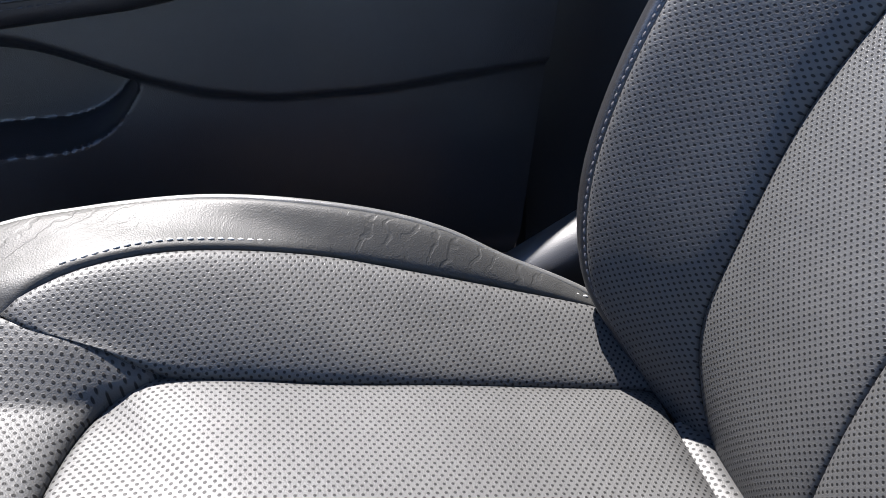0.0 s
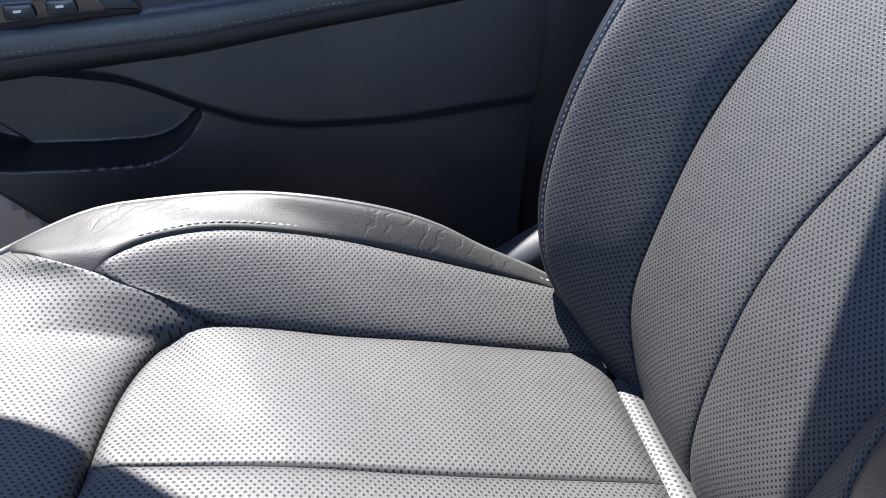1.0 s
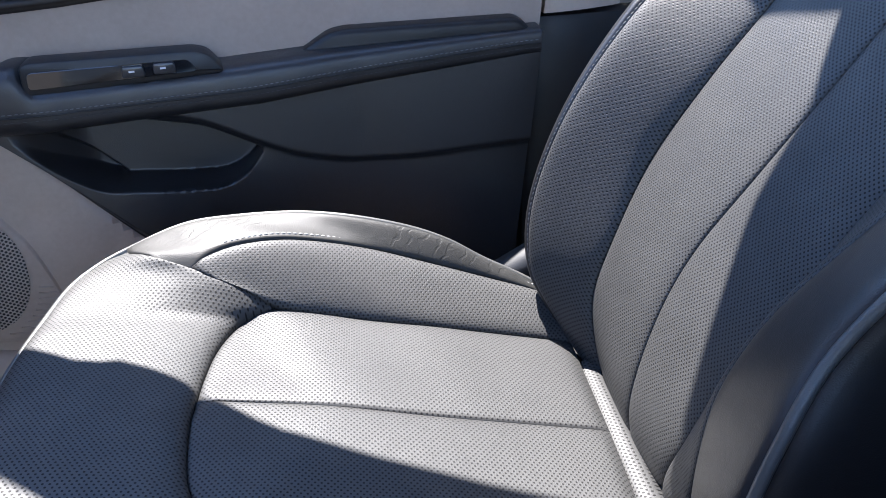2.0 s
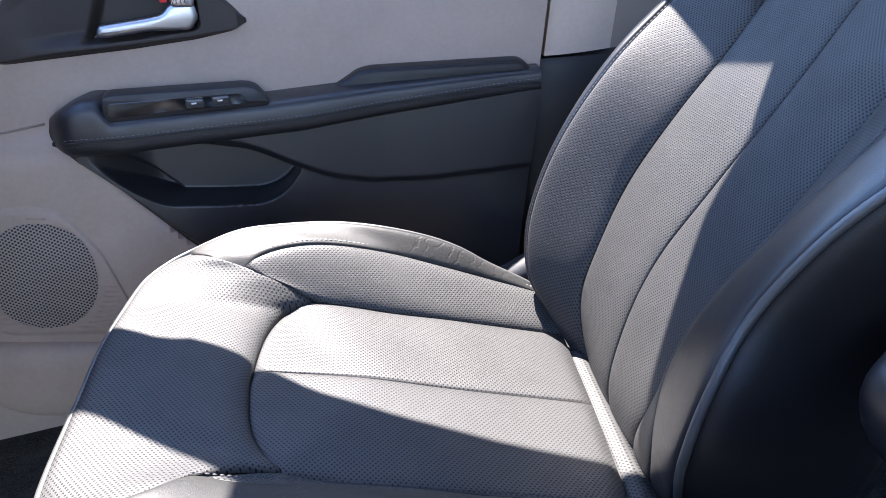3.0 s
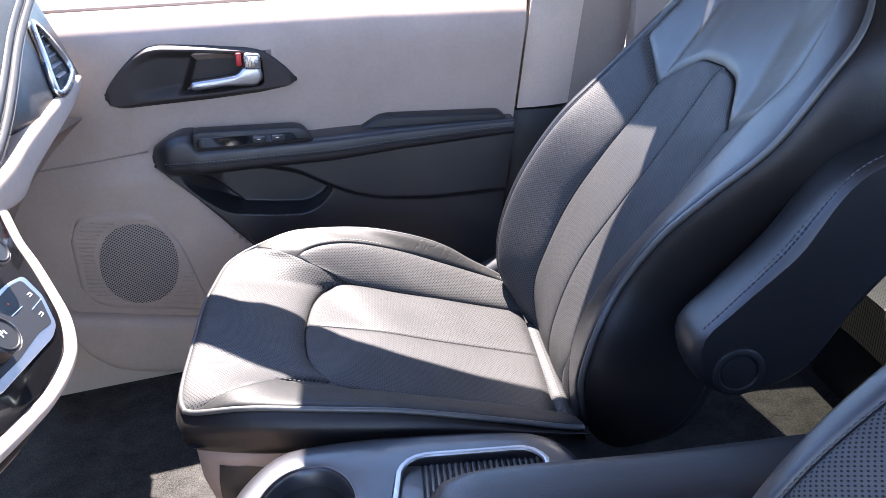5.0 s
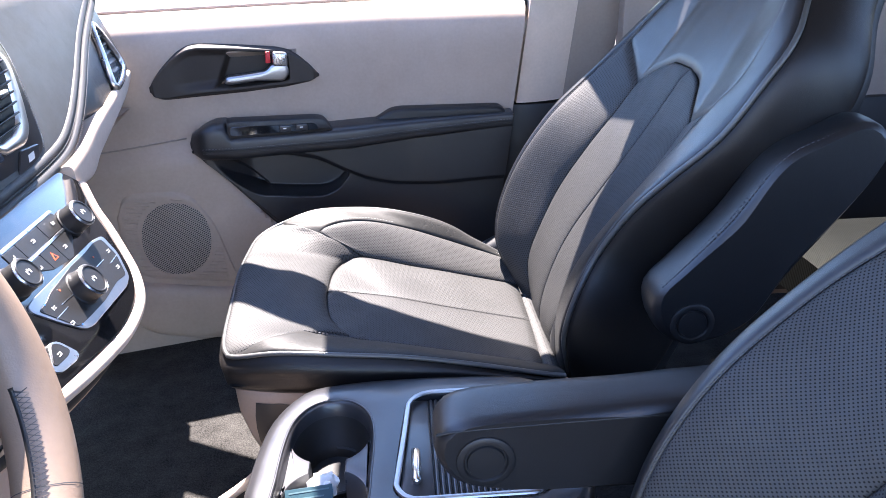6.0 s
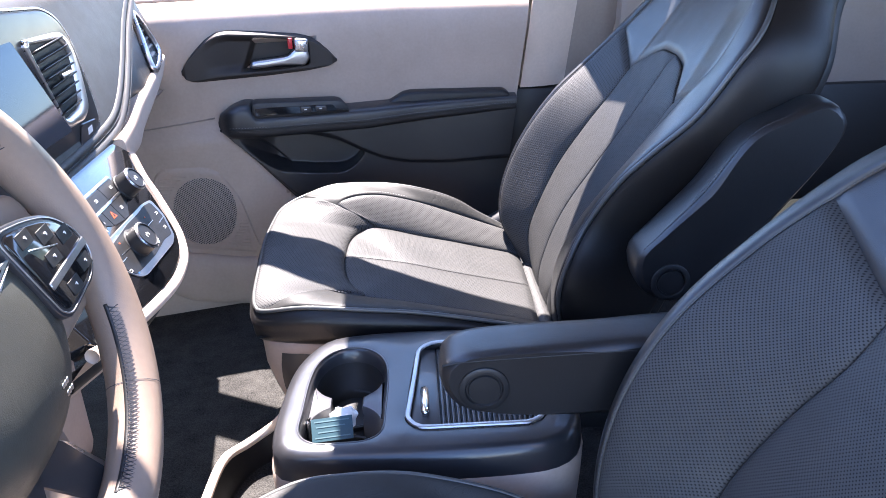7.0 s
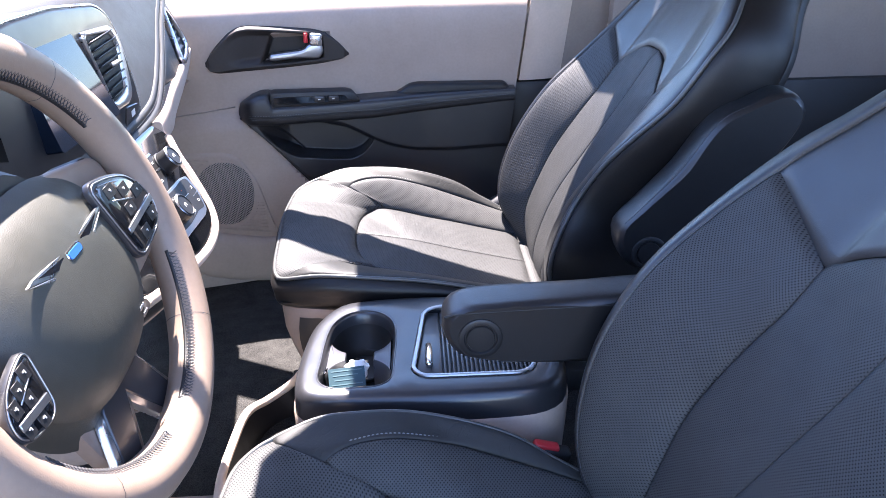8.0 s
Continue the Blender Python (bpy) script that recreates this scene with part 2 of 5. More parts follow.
def tube_mesh(name, pts, r, mat, sides=8, closed=False, cap=True, flat=1.0, up=(0, 0, 1)):
    P = np.asarray(pts, dtype=float)
    n = len(P)
    T = np.gradient(P, axis=0) if not closed else np.roll(P, -1, 0) - np.roll(P, 1, 0)
    T /= np.maximum(np.linalg.norm(T, axis=1, keepdims=True), 1e-9)
    ref = np.array(up, dtype=float)
    R = np.broadcast_to(np.asarray(r, dtype=float), (n,))
    verts = []
    for i in range(n):
        s = np.cross(T[i], ref)
        if np.linalg.norm(s) < 1e-3:
            s = np.cross(T[i], (1, 0, 0.3))
        s /= np.linalg.norm(s)
        q = np.cross(s, T[i])
        for k in range(sides):
            a = 2 * math.pi * k / sides
            verts.append(P[i] + R[i] * (math.cos(a) * s + flat * math.sin(a) * q))
    f = grid_faces(n, sides, closed, True)
    if cap and not closed:
        f += [tuple(range(sides))[::-1], tuple((n - 1) * sides + k for k in range(sides))]
    return mesh_of(name, verts, f, mat)


def stitch_mesh(name, pts, out, mat, step=0.0052, length=0.0036, r=0.00055, lift=0.0004):
    """A row of short threads along a curve."""
    P = np.asarray(pts, dtype=float)
    s = np.r_[0, np.cumsum(np.linalg.norm(np.diff(P, axis=0), axis=1))]
    out = np.asarray(out, dtype=float)
    verts, faces = [], []
    at = step / 2
    while at < s[-1]:
        a, b = ([np.interp(q, s, P[:, i]) for i in range(3)] for q in (at - length / 2, at + length / 2))
        a, b = np.array(a), np.array(b)
        t = (b - a) / max(np.linalg.norm(b - a), 1e-9)
        side = np.cross(t, out)
        side /= max(np.linalg.norm(side), 1e-9)
        base = len(verts)
        m = (a + b) / 2
        for p, k in ((a, 0.4), (m, 1.0), (b, 0.4)):
            verts += [p - side * r * k, p + out * (lift + 2 * r * k), p + side * r * k]
        for q in (0, 3):
            for i, j in ((0, 1), (1, 2)):
                faces.append((base + q + i, base + q + j, base + q + 3 + j, base + q + 3 + i))
        at += step
    return mesh_of(name, verts, faces, mat)


def box_bm(size, r=0.004, seg=2):
    bm = bmesh.new()
    bmesh.ops.create_cube(bm, size=1)
    bmesh.ops.scale(bm, vec=size, verts=bm.verts)
    if r:
        bmesh.ops.bevel(bm, geom=bm.edges[:], offset=min(r, min(size) * 0.45), segments=seg, profile=0.5, affect="EDGES")
    return bm


def bm_mesh(bm, name, mat, m=None, smooth=True):
    if m is not None:
        bm.transform(m)
    me = bpy.data.meshes.new(name)
    bm.to_mesh(me)
    bm.free()
    me.materials.append(mat)
    if smooth:
        me.polygons.foreach_set("use_smooth", [True] * len(me.polygons))
        me.set_sharp_from_angle(angle=radians(40))
    return me


def box_mesh(name, size, at, mat, r=0.004, seg=2, turn=(0, 0, 0)):
    return bm_mesh(box_bm(size, r, seg), name, mat, pose(*at, *turn))


def prism_mesh(name, outline, frame_m, depth, mat, bevel=0.002, seg=2):
    """An outline in a plane (frame_m: its x, y, and depth axis z), thickened by depth, with rounded rims."""
    bm = bmesh.new()
    vs = [bm.verts.new((x, y, 0)) for x, y in outline]
    face = bm.faces.new(vs)
    if face.normal.z < 0 or sum((vs[i].co.x * vs[(i + 1) % len(vs)].co.y - vs[(i + 1) % len(vs)].co.x * vs[i].co.y) for i in range(len(vs))) < 0:
        bmesh.ops.reverse_faces(bm, faces=[face])
    got = bmesh.ops.extrude_face_region(bm, geom=[face])
    top = [v for v in got["geom"] if isinstance(v, bmesh.types.BMVert)]
    bmesh.ops.translate(bm, verts=top, vec=(0, 0, depth))
    bmesh.ops.recalc_face_normals(bm, faces=bm.faces)
    if bevel:
        bm.edges.ensure_lookup_table()
        rim = [e for e in bm.edges if all(v.co.z > depth * 0.99 for v in e.verts)]
        bmesh.ops.bevel(bm, geom=rim, offset=bevel, segments=seg, profile=0.5, affect="EDGES")
    return bm_mesh(bm, name, mat, frame_m)


def rounded(pts, r=0.01, n=5):
    """A closed outline with its corners rounded."""
    out = []
    k = len(pts)
    for i in range(k):
        p, a, b = Vector(pts[i]), Vector(pts[i - 1]), Vector(pts[(i + 1) % k])
        da, db = (a - p), (b - p)
        q = min(r, da.length * 0.45, db.length * 0.45)
        s, e = p + da.normalized() * q, p + db.normalized() * q
        for j in range(n):
            t = j / (n - 1)
            out.append(tuple(s * (1 - t) ** 2 + p * 2 * t * (1 - t) + e * t * t))
    return out


def lathe_mesh(name, profile, m, mat, sides=28):
    """A turned form: (radius, height) pairs round z of m."""
    verts, n = [], len(profile)
    for r, z in profile:
        for k in range(sides):
            a = 2 * math.pi * k / sides
            verts.append(m @ Vector((r * math.cos(a), r * math.sin(a), z)))
    f = [q[::-1] for q in grid_faces(n, sides, False, True)]
    f += [tuple(range(sides)), tuple((n - 1) * sides + k for k in range(sides))[::-1]]
    me = mesh_of(name, verts, f, mat)
    me.set_sharp_from_angle(angle=radians(35))
    return me


def shell_mesh(name, G, thick, mat, direction):
    """A sheet with thickness, pushed along direction."""
    nu, nw = G.shape[:2]
    back = G + np.asarray(direction, dtype=float) * thick
    V = np.concatenate([G.reshape(-1, 3), back.reshape(-1, 3)])
    f = grid_faces(nu, nw)
    n = nu * nw
    f2 = [tuple(i + n for i in q[::-1]) for q in f]
    rim = [i * nw for i in range(nu)][::-1] + list(range(nw)) + [i * nw + nw - 1 for i in range(nu)][1:] + [(nu - 1) * nw + j for j in range(nw)][::-1][1:]
    f3 = []
    edge = [i * nw for i in range(nu)]
    for a, b in zip(edge[:-1], edge[1:]):
        f3.append((a, b, b + n, a + n))
    edge = [i * nw + nw - 1 for i in range(nu)]
    for a, b in zip(edge[:-1], edge[1:]):
        f3.append((b, a, a + n, b + n))
    edge = list(range(nw))
    for a, b in zip(edge[:-1], edge[1:]):
        f3.append((b, a, a + n, b + n))
    edge = [(nu - 1) * nw + j for j in range(nw)]
    for a, b in zip(edge[:-1], edge[1:]):
        f3.append((a, b, b + n, a + n))
    me = mesh_of(name, V, f + f2 + f3, mat, np.concatenate([grid_uv(G)] * 2))
    me.set_sharp_from_angle(angle=radians(45))
    return me


def joined(name, meshes, mat):
    bm = bmesh.new()
    for me in meshes:
        bm.from_mesh(me)
        bpy.data.meshes.remove(me)
    return bm_mesh(bm, name, mat)


# ---- the car's shell ----
def door_y(x):
    """How far out the passenger door's inner face stands, along the car."""
    return 0.85 - 0.10 * max(0.0, (0.05 - x) / 0.5) ** 1.3


def smooth01(x):
    x = min(1.0, max(0.0, x))
    return x * x * (3 - 2 * x)


GROUND = -0.42
ground = structure("ground", mesh_of("ground", [(-400, -400, GROUND), (400, -400, GROUND), (400, 400, GROUND), (-400, 400, GROUND)], [(0, 1, 2, 3)], asphalt, smooth=False), "pale sunlit asphalt of a parking lot", "ground")
structure("floor", box_mesh("floor", (3.1, 1.62, 0.06), (0.75, 0, 0.004), carpet, 0.0), "black cut-pile carpet on the car floor", "floor")


def side_panel(x0, x1, z0, z1, y, mat, name, label, t=0.05):
    return structure(name, box_mesh(name, (x1 - x0, t, z1 - z0), ((x0 + x1) / 2, y, (z0 + z1) / 2), mat, 0.004), label, "wall")


# Roof with its rails: windows stay as openings between rail and sill.
def roof_section(x):
    """The headliner across the car; its right edge climbs towards the middle pillar."""
    h = float(np.interp(x, [0.0, 0.1, 0.227, 0.27, 0.33], [0.0, 0.018, 0.05, 0.095, 0.085]))
    # Out of view: left edge drawn in to let sky onto the driver seat.
    return [(x, -0.56, 1.17), (x, -0.555, 1.19), (x, -0.53, 1.25), (x, -0.42, 1.30), (x, 0.0, 1.33), (x, 0.5, 1.30), (x, 0.68, 1.22 + 0.5 * h), (x, 0.735, 1.10 + h), (x, 0.745, 1.08 + h)]


RG = np.array([[np.array(p) for p in curve(roof_section(x), 24)] for x in (-0.228, 0.0, 0.1, 0.16, 0.227, 0.27, 0.33, 0.5, 1.0, 1.6, 2.2)])
RG[0, :, 0] -= 0.02 * np.clip(1 - (RG[0, :, 1] / 0.66) ** 2, 0, 1)
# Added tongue on the unseen header, shaped to shade the driver cushion.
RG[0, :, 0] -= 0.10 * np.array([smooth01((0.31 - y) / 0.04) * smooth01((y - 0.15) / 0.04) for y in RG[0, :, 1]])
structure("ceiling", shell_mesh("ceiling", RG, 0.04, headliner, (0, 0, 1)), "grey cloth headliner under the car roof", "ceiling")


def pillar(name, pts, r, flat, mat, label):
    return structure(name, tube_mesh(name, curve(pts, 16), r, mat, 10, flat=flat), label, "pillar")


# Windscreen pillars, seen only by the shade that they cast.
def a_pillar(side):
    lo = [(-0.80, 0.815, 0.62), (-0.60, 0.80, 0.76), (-0.33, 0.765, 0.986), (-0.26, 0.752, 0.966), (-0.20, 0.742, 0.973), (-0.15, 0.738, 1.035), (-0.095, 0.736, 1.06), (0.0, 0.735, 1.085)]
    hi = [(-0.90, 0.80, 0.74), (-0.66, 0.78, 0.91), (-0.355, 0.732, 1.146), (-0.235, 0.712, 1.240), (-0.18, 0.69, 1.27), (0.0, 0.60, 1.33)]
    G = pad_grid(curve(lo, 40), curve(hi, 40), 0.012, (-0.2, 1, 0.2), 6)
    G[:, :, 1] *= side
    return shell_mesh("pillar_front", G, 0.012, beige_light, (0, side, 0))


structure("pillar_front_right", a_pillar(1), "pale beige windscreen pillar", "pillar")
structure("pillar_front_left", a_pillar(-1), "pale beige windscreen pillar", "pillar")

# Bonnet and scuttle ahead of the dashboard.
hood = curve([(-0.72, 0, 0.62), (-0.9, 0, 0.66), (-1.3, 0, 0.6), (-1.75, 0, 0.48), (-1.95, 0, 0.30), (-1.98, 0, 0.0)], 16)
HG = np.array([[(p[0], y, p[2] - 0.10 * (y / 0.85) ** 4) for y in np.linspace(-0.85, 0.85, 11)] for p in hood])
hood_paint = plain("silver_paint", (0.35, 0.36, 0.38), 0.3, metal=0.6, amount=0.0, coat=1.0)
structure("bonnet", shell_mesh("bonnet", HG, 0.03, hood_paint, (0, 0, -1)), "silver painted car bonnet", "bonnet")

# Driver's side sill, and the rear of the cabin.
structure("sill_left", box_mesh("sill_left", (1.3, 0.12, 0.10), (0.0, -0.84, 0.0), beige_dark, 0.02), "beige plastic door sill trim", "sill")
side_panel(0.62, 2.3, -0.05, 0.70, -0.86, beige, "wall_left_rear", "beige plastic trim of the rear side")
structure("pillar_middle_left", box_mesh("pml", (0.14, 0.05, 1.2), (0.55, -0.84, 0.55), beige_light, 0.02), "pale beige middle pillar trim", "pillar")
structure("wall_rear", box_mesh("wr", (0.06, 1.66, 0.9), (2.27, 0, 0.40), beige_dark, 0.01), "beige plastic tailgate trim", "wall")

# ---- passenger door ----
def table(pts):
    xs, zs = zip(*pts)
    return lambda x: float(np.interp(x, xs, zs))


arm_lo = table([(-0.376, 0.447), (-0.356, 0.425), (-0.313, 0.375), (-0.241, 0.285), (-0.20, 0.24), (-0.12, 0.20), (0.0, 0.17), (0.235, 0.15)])


def door_edge(z):
    return 0.297 - 0.13 * max(0.0, 0.7 - z)


door = thing("door_1", (-0.1, 0.88, -0.05), "closed passenger door with beige upper trim and black leather armrest", "door", kind="structure")
ROLL = {0.628: 0.0005, 0.645: 0.002, 0.658: 0.005, 0.670: 0.010, 0.680: 0.017, 0.689: 0.027, 0.696: 0.041, 0.701: 0.062, 0.703: 0.09}
ZS = np.r_[np.linspace(-0.06, 0.61, 60), sorted(ROLL)]


def door_face(x, z):
    """The inner face: upper panel, then a stepped lower panel with the map pocket's swell."""
    y = door_y(x)
    y -= 0.020 * smooth01((0.47 - z) / 0.05) * smooth01((0.3 - x) / 0.1)
    if -0.36 < x < 0.21 and z < 0.465:
        y += 0.07 * smooth01((z - arm_lo(x) - 0.004) / 0.016) * smooth01((x + 0.362) / 0.03)
    if -0.39 < x < -0.17 and 0.572 < z < 0.622:
        y += 0.035
    return y + ROLL.get(round(z, 3), 0.0)


DG = []
for i in range(91):
    s = i / 90
    DG.append([(-0.66 + (door_edge(z) + 0.66) * s, door_face(-0.66 + (door_edge(z) + 0.66) * s, z), z) for z in ZS])
part("door_panel", shell_mesh("door_panel", np.array(DG), 0.03, beige, (0, 1, 0)), door, "smooth beige upper door trim")
part("door_shell", box_mesh("door_shell", (0.95, 0.05, 0.70), (-0.19, 0.935, 0.30), hood_paint, 0.01), door)
glass = part("window_glass", box_mesh("window_glass", (0.9, 0.004, 0.46), (-0.14, 0.865, 0.92), window_glass, 0.0, turn=(14, 0, 0)), door, "clear side window glass")
glass.visible_shadow = False


def face_sheet(xs, lo, hi, depth, mat, name, nz=26, t=0.02):
    """A panel lying on the door face: between two height curves, standing depth(x, z) into the cabin."""
    G = []
    for x in xs:
        a, b = lo(x), hi(x)
        row = []
        for j in range(nz):
            w = 0.5 - 0.5 * math.cos(math.pi * j / (nz - 1))
            z = a + (b - a) * w
            row.append((x, door_y(x) - depth(x, z, w), z))
        G.append(row)
    return shell_mesh(name, np.array(G), t, mat, (0, 1, 0))


# Black armrest panel: its lower edge sweeps down to the rear; an open pocket lies under a swelling upper part.
arm_hi = table([(-0.376, 0.452), (-0.36, 0.462), (0.265, 0.484)])
pocket_lip = table([(-0.345, 0.430), (-0.328, 0.406), (-0.297, 0.374), (-0.264, 0.350), (-0.192, 0.338), (-0.135, 0.332), (-0.110, 0.340), (-0.092, 0.354), (-0.078, 0.374), (-0.06, 0.40)])
swell = table([(-0.26, 0.440), (-0.20, 0.428), (-0.141, 0.412), (-0.110, 0.394), (-0.079, 0.375), (-0.036, 0.354), (0.019, 0.340), (0.099, 0.336), (0.245, 0.344)])


def eased(line, x, r=0.014):
    return sum(line(x + d) for d in np.linspace(-r, r, 9)) / 9


def arm_depth(x, z, w):
    edge = smooth01(w / 0.10) * smooth01((x + 0.379) / 0.03)
    lip, top = eased(pocket_lip, x), eased(swell, x)
    inside = smooth01((z - lip + 0.003) / 0.013) * smooth01((top - z) / 0.013) * smooth01((x + 0.342) / 0.07) * smooth01((-0.071 - x) / 0.014)
    bulge = smooth01((z - top) / 0.010)
    d = 0.022 + 0.012 * edge + 0.008 * bulge
    deep = 0.046 + 0.016 * smooth01((-0.278 - 0.9 * (z - 0.395) - x) / 0.012)
    return d - deep * inside


xs = np.r_[np.linspace(-0.376, -0.05, 190), np.linspace(-0.047, 0.238, 70)]


def panel_grid():
    G = []
    for x in xs:
        a, b = arm_lo(x), arm_hi(x)
        row = []
        for w in np.linspace(0, 1, 128):
            z = a + (b - a) * w
            far = x * (door_edge(z) - 0.004) / 0.238 if x > 0 else x
            row.append((far, door_y(far) - arm_depth(x, z, w), z))
        G.append(row)
    return shell_mesh("armrest_panel", np.array(G), 0.012, door_leather, (0, 1, 0))


part("armrest_panel", panel_grid(), door, "black soft-touch lower door panel with a pocket")


def arm_pad():
    G = []
    for x in np.linspace(-0.378, 0.262, 110):
        lo = np.interp(x, [-0.378, -0.372, -0.355, -0.31, -0.07, 0.262], [0.455, 0.443, 0.434, 0.430, 0.430, 0.456])
        hi = np.interp(x, [-0.378, -0.372, -0.350, -0.328, -0.308, -0.298, -0.11, 0.262], [0.468, 0.484, 0.498, 0.506, 0.505, 0.480, 0.479, 0.487])
        out = 0.046 * math.sqrt(max(0.02, 1 - (1 - smooth01((x + 0.380) / 0.06)) ** 2)) * (1 - 0.40 * smooth01((x + 0.05) / 0.3))
        row = []
        for a in np.linspace(-90, 100, 20):
            c, s = math.cos(radians(a)), math.sin(radians(a))
            k = 4.2
            cc = math.copysign(abs(c) ** (2 / k), c)
            ss = math.copysign(abs(s) ** (2 / k), s)
            row.append((x, door_y(x) - 0.018 - max(0.0, out) * cc, (lo + hi) / 2 + (hi - lo) / 2 * ss))
        G.append(row)
    return sheet_mesh("armrest_pad", np.array(G), door_leather, True)


pad = part("armrest_pad", arm_pad(), door, "black leather armrest pad with a stitched seam")
seam = [(x, door_y(x) - 0.018 - 0.046 * (1 - 0.40 * smooth01((x + 0.05) / 0.3)) - 0.001, np.interp(x, [-0.37, -0.276, -0.072, 0.245], [0.462, 0.457, 0.455, 0.474])) for x in np.linspace(-0.350, 0.260, 40)]
part("seam", tube_mesh("seam", [(x, y, z - 0.004) for x, y, z in seam], 0.0012, black_deep, 6), pad)
part("stitching", stitch_mesh("stitching", seam, (0, -1, 0), thread, 0.006, 0.004), pad)
part("stitching", stitch_mesh("stitching", [(x, y, z - 0.009) for x, y, z in seam], (0, -1, 0), thread_dark, 0.006, 0.004), pad)

# Switch bank on the armrest: a raised rim round a sunk tray with two switches.
def on_arm(x, y_off, z):
    return Matrix.Translation((x, door_y(x) - y_off, z)) @ Matrix.Rotation(radians(11.5), 4, "Z") @ Matrix.Rotation(radians(90), 4, "X")


sw = part("switch_panel", prism_mesh("switch_panel", rounded([(-0.100, -0.006), (-0.098, 0.026), (-0.090, 0.030), (0.078, 0.023), (0.092, 0.018), (0.108, -0.004)], 0.010), on_arm(-0.213, 0.020, 0.478), 0.040, black_soft, 0.004), door, "black window switch bank on the armrest")
part("switch_tray", prism_mesh("switch_tray", rounded([(-0.086, 0.002), (-0.084, 0.020), (0.078, 0.015), (0.086, 0.001)], 0.006), on_arm(-0.213, 0.060, 0.478), 0.0015, black_gloss, 0.0006, 1), sw, "gloss black switch inset")
for x in (0.020, 0.052):
    key = part("window_switch", prism_mesh("window_switch", rounded([(x - 0.012, 0.004), (x - 0.011, 0.016), (x + 0.011, 0.015), (x + 0.012, 0.003)], 0.003), on_arm(-0.213, 0.0612, 0.478), 0.006, black_console, 0.002), sw)
    part("symbol", prism_mesh("symbol", [(x - 0.003, 0.009), (x + 0.003, 0.009), (x + 0.003, 0.011), (x - 0.003, 0.011)], on_arm(-0.213, 0.0672, 0.478), 0.0004, white_print, 0.0), key)
# Raised grip behind the pad.
part("pull_grip", prism_mesh("pull_grip", rounded([(-0.045, 0.0), (-0.02, 0.010), (0.012, 0.028), (0.03, 0.031), (0.236, 0.029), (0.250, 0.018), (0.252, 0.0)], 0.010), Matrix.Translation((0, door_y(0.1) - 0.004, 0.470)) @ Matrix.Rotation(radians(90), 4, "X"), 0.032, leather_side, 0.007, 3), door, "black leather grip behind the armrest pad")

# Handle bezel with a dished cup, lever and lock.
bz_hi_raw = table([(-0.4395, 0.572), (-0.43, 0.590), (-0.411, 0.612), (-0.385, 0.636), (-0.365, 0.647), (-0.345, 0.650), (-0.28, 0.644), (-0.205, 0.635), (-0.183, 0.629), (-0.164, 0.617), (-0.14, 0.594), (-0.130, 0.580), (-0.126, 0.575)])
bz_lo_raw = table([(-0.4395, 0.570), (-0.435, 0.559), (-0.425, 0.552), (-0.412, 0.549), (-0.34, 0.5505), (-0.27, 0.552), (-0.19, 0.5565), (-0.144, 0.563), (-0.132, 0.569), (-0.126, 0.573)])


def bz_hi(x):
    return eased(bz_hi_raw, x, 0.006)


def bz_lo(x):
    return eased(bz_lo_raw, x, 0.006)


def bezel_depth(x, z, w):
    d = 0.002 + 0.010 * smooth01(min(w / 0.08, (1 - w) / 0.08)) * smooth01((x + 0.4395) / 0.010) * smooth01((-0.126 - x) / 0.010)
    near = -0.324 + 0.42 * (z - 0.567)
    cup = smooth01((x - near) / 0.010) * smooth01((-0.180 - x) / 0.012) * smooth01((z - bz_lo(x) - 0.011) / 0.010) * smooth01((bz_hi(x) - 0.010 - z) / 0.008)
    scoop = smooth01((x + 0.405) / (near + 0.415)) * smooth01((near + 0.012 - x) / 0.012) * smooth01((z - bz_lo(x) - 0.010) / 0.02) * smooth01((bz_hi(x) - 0.008 - z) / 0.015)
    return d - 0.034 * cup - 0.016 * scoop * (1 - cup)


bezel = part("handle_bezel", face_sheet(np.linspace(-0.4395, -0.126, 170), bz_lo, bz_hi, bezel_depth, bronze_dark, "handle_bezel", 70, 0.008), door, "dark brown door handle bezel")


def on_bezel(d):
    return Matrix.Translation((-0.245, door_y(-0.245) - d, 0)) @ Matrix.Rotation(radians(12.5), 4, "Z") @ Matrix.Rotation(radians(90), 4, "X")


lever = part("lever", prism_mesh("lever", rounded([(-0.062, 0.572), (-0.050, 0.570), (0.000, 0.5735), (0.052, 0.570), (0.064, 0.584), (0.060, 0.604), (0.030, 0.604), (0.020, 0.592), (-0.010, 0.589), (-0.058, 0.586)], 0.007), on_bezel(0.004), 0.016, satin_grey, 0.006, 4), bezel, "satin silver door lever")
tab = part("lock_tab", prism_mesh("lock_tab", rounded([(0.032, 0.600), (0.061, 0.598), (0.062, 0.625), (0.034, 0.628)], 0.006), on_bezel(0.004), 0.020, silver, 0.005, 3), bezel, "ribbed silver lock tab")
for i in range(4):
    part("rib", box_mesh("rib", (0.0018, 0.0018, 0.018), tuple(on_bezel(0.0240) @ Vector((0.039 + 0.0052 * i, 0.613, 0))), chrome, 0.0007, 1), tab)
part("lock_flag", prism_mesh("lock_flag", rounded([(0.020, 0.606), (0.029, 0.606), (0.030, 0.628), (0.021, 0.628)], 0.002), on_bezel(0.004), 0.012, red, 0.0015), bezel, "small red lock flag")

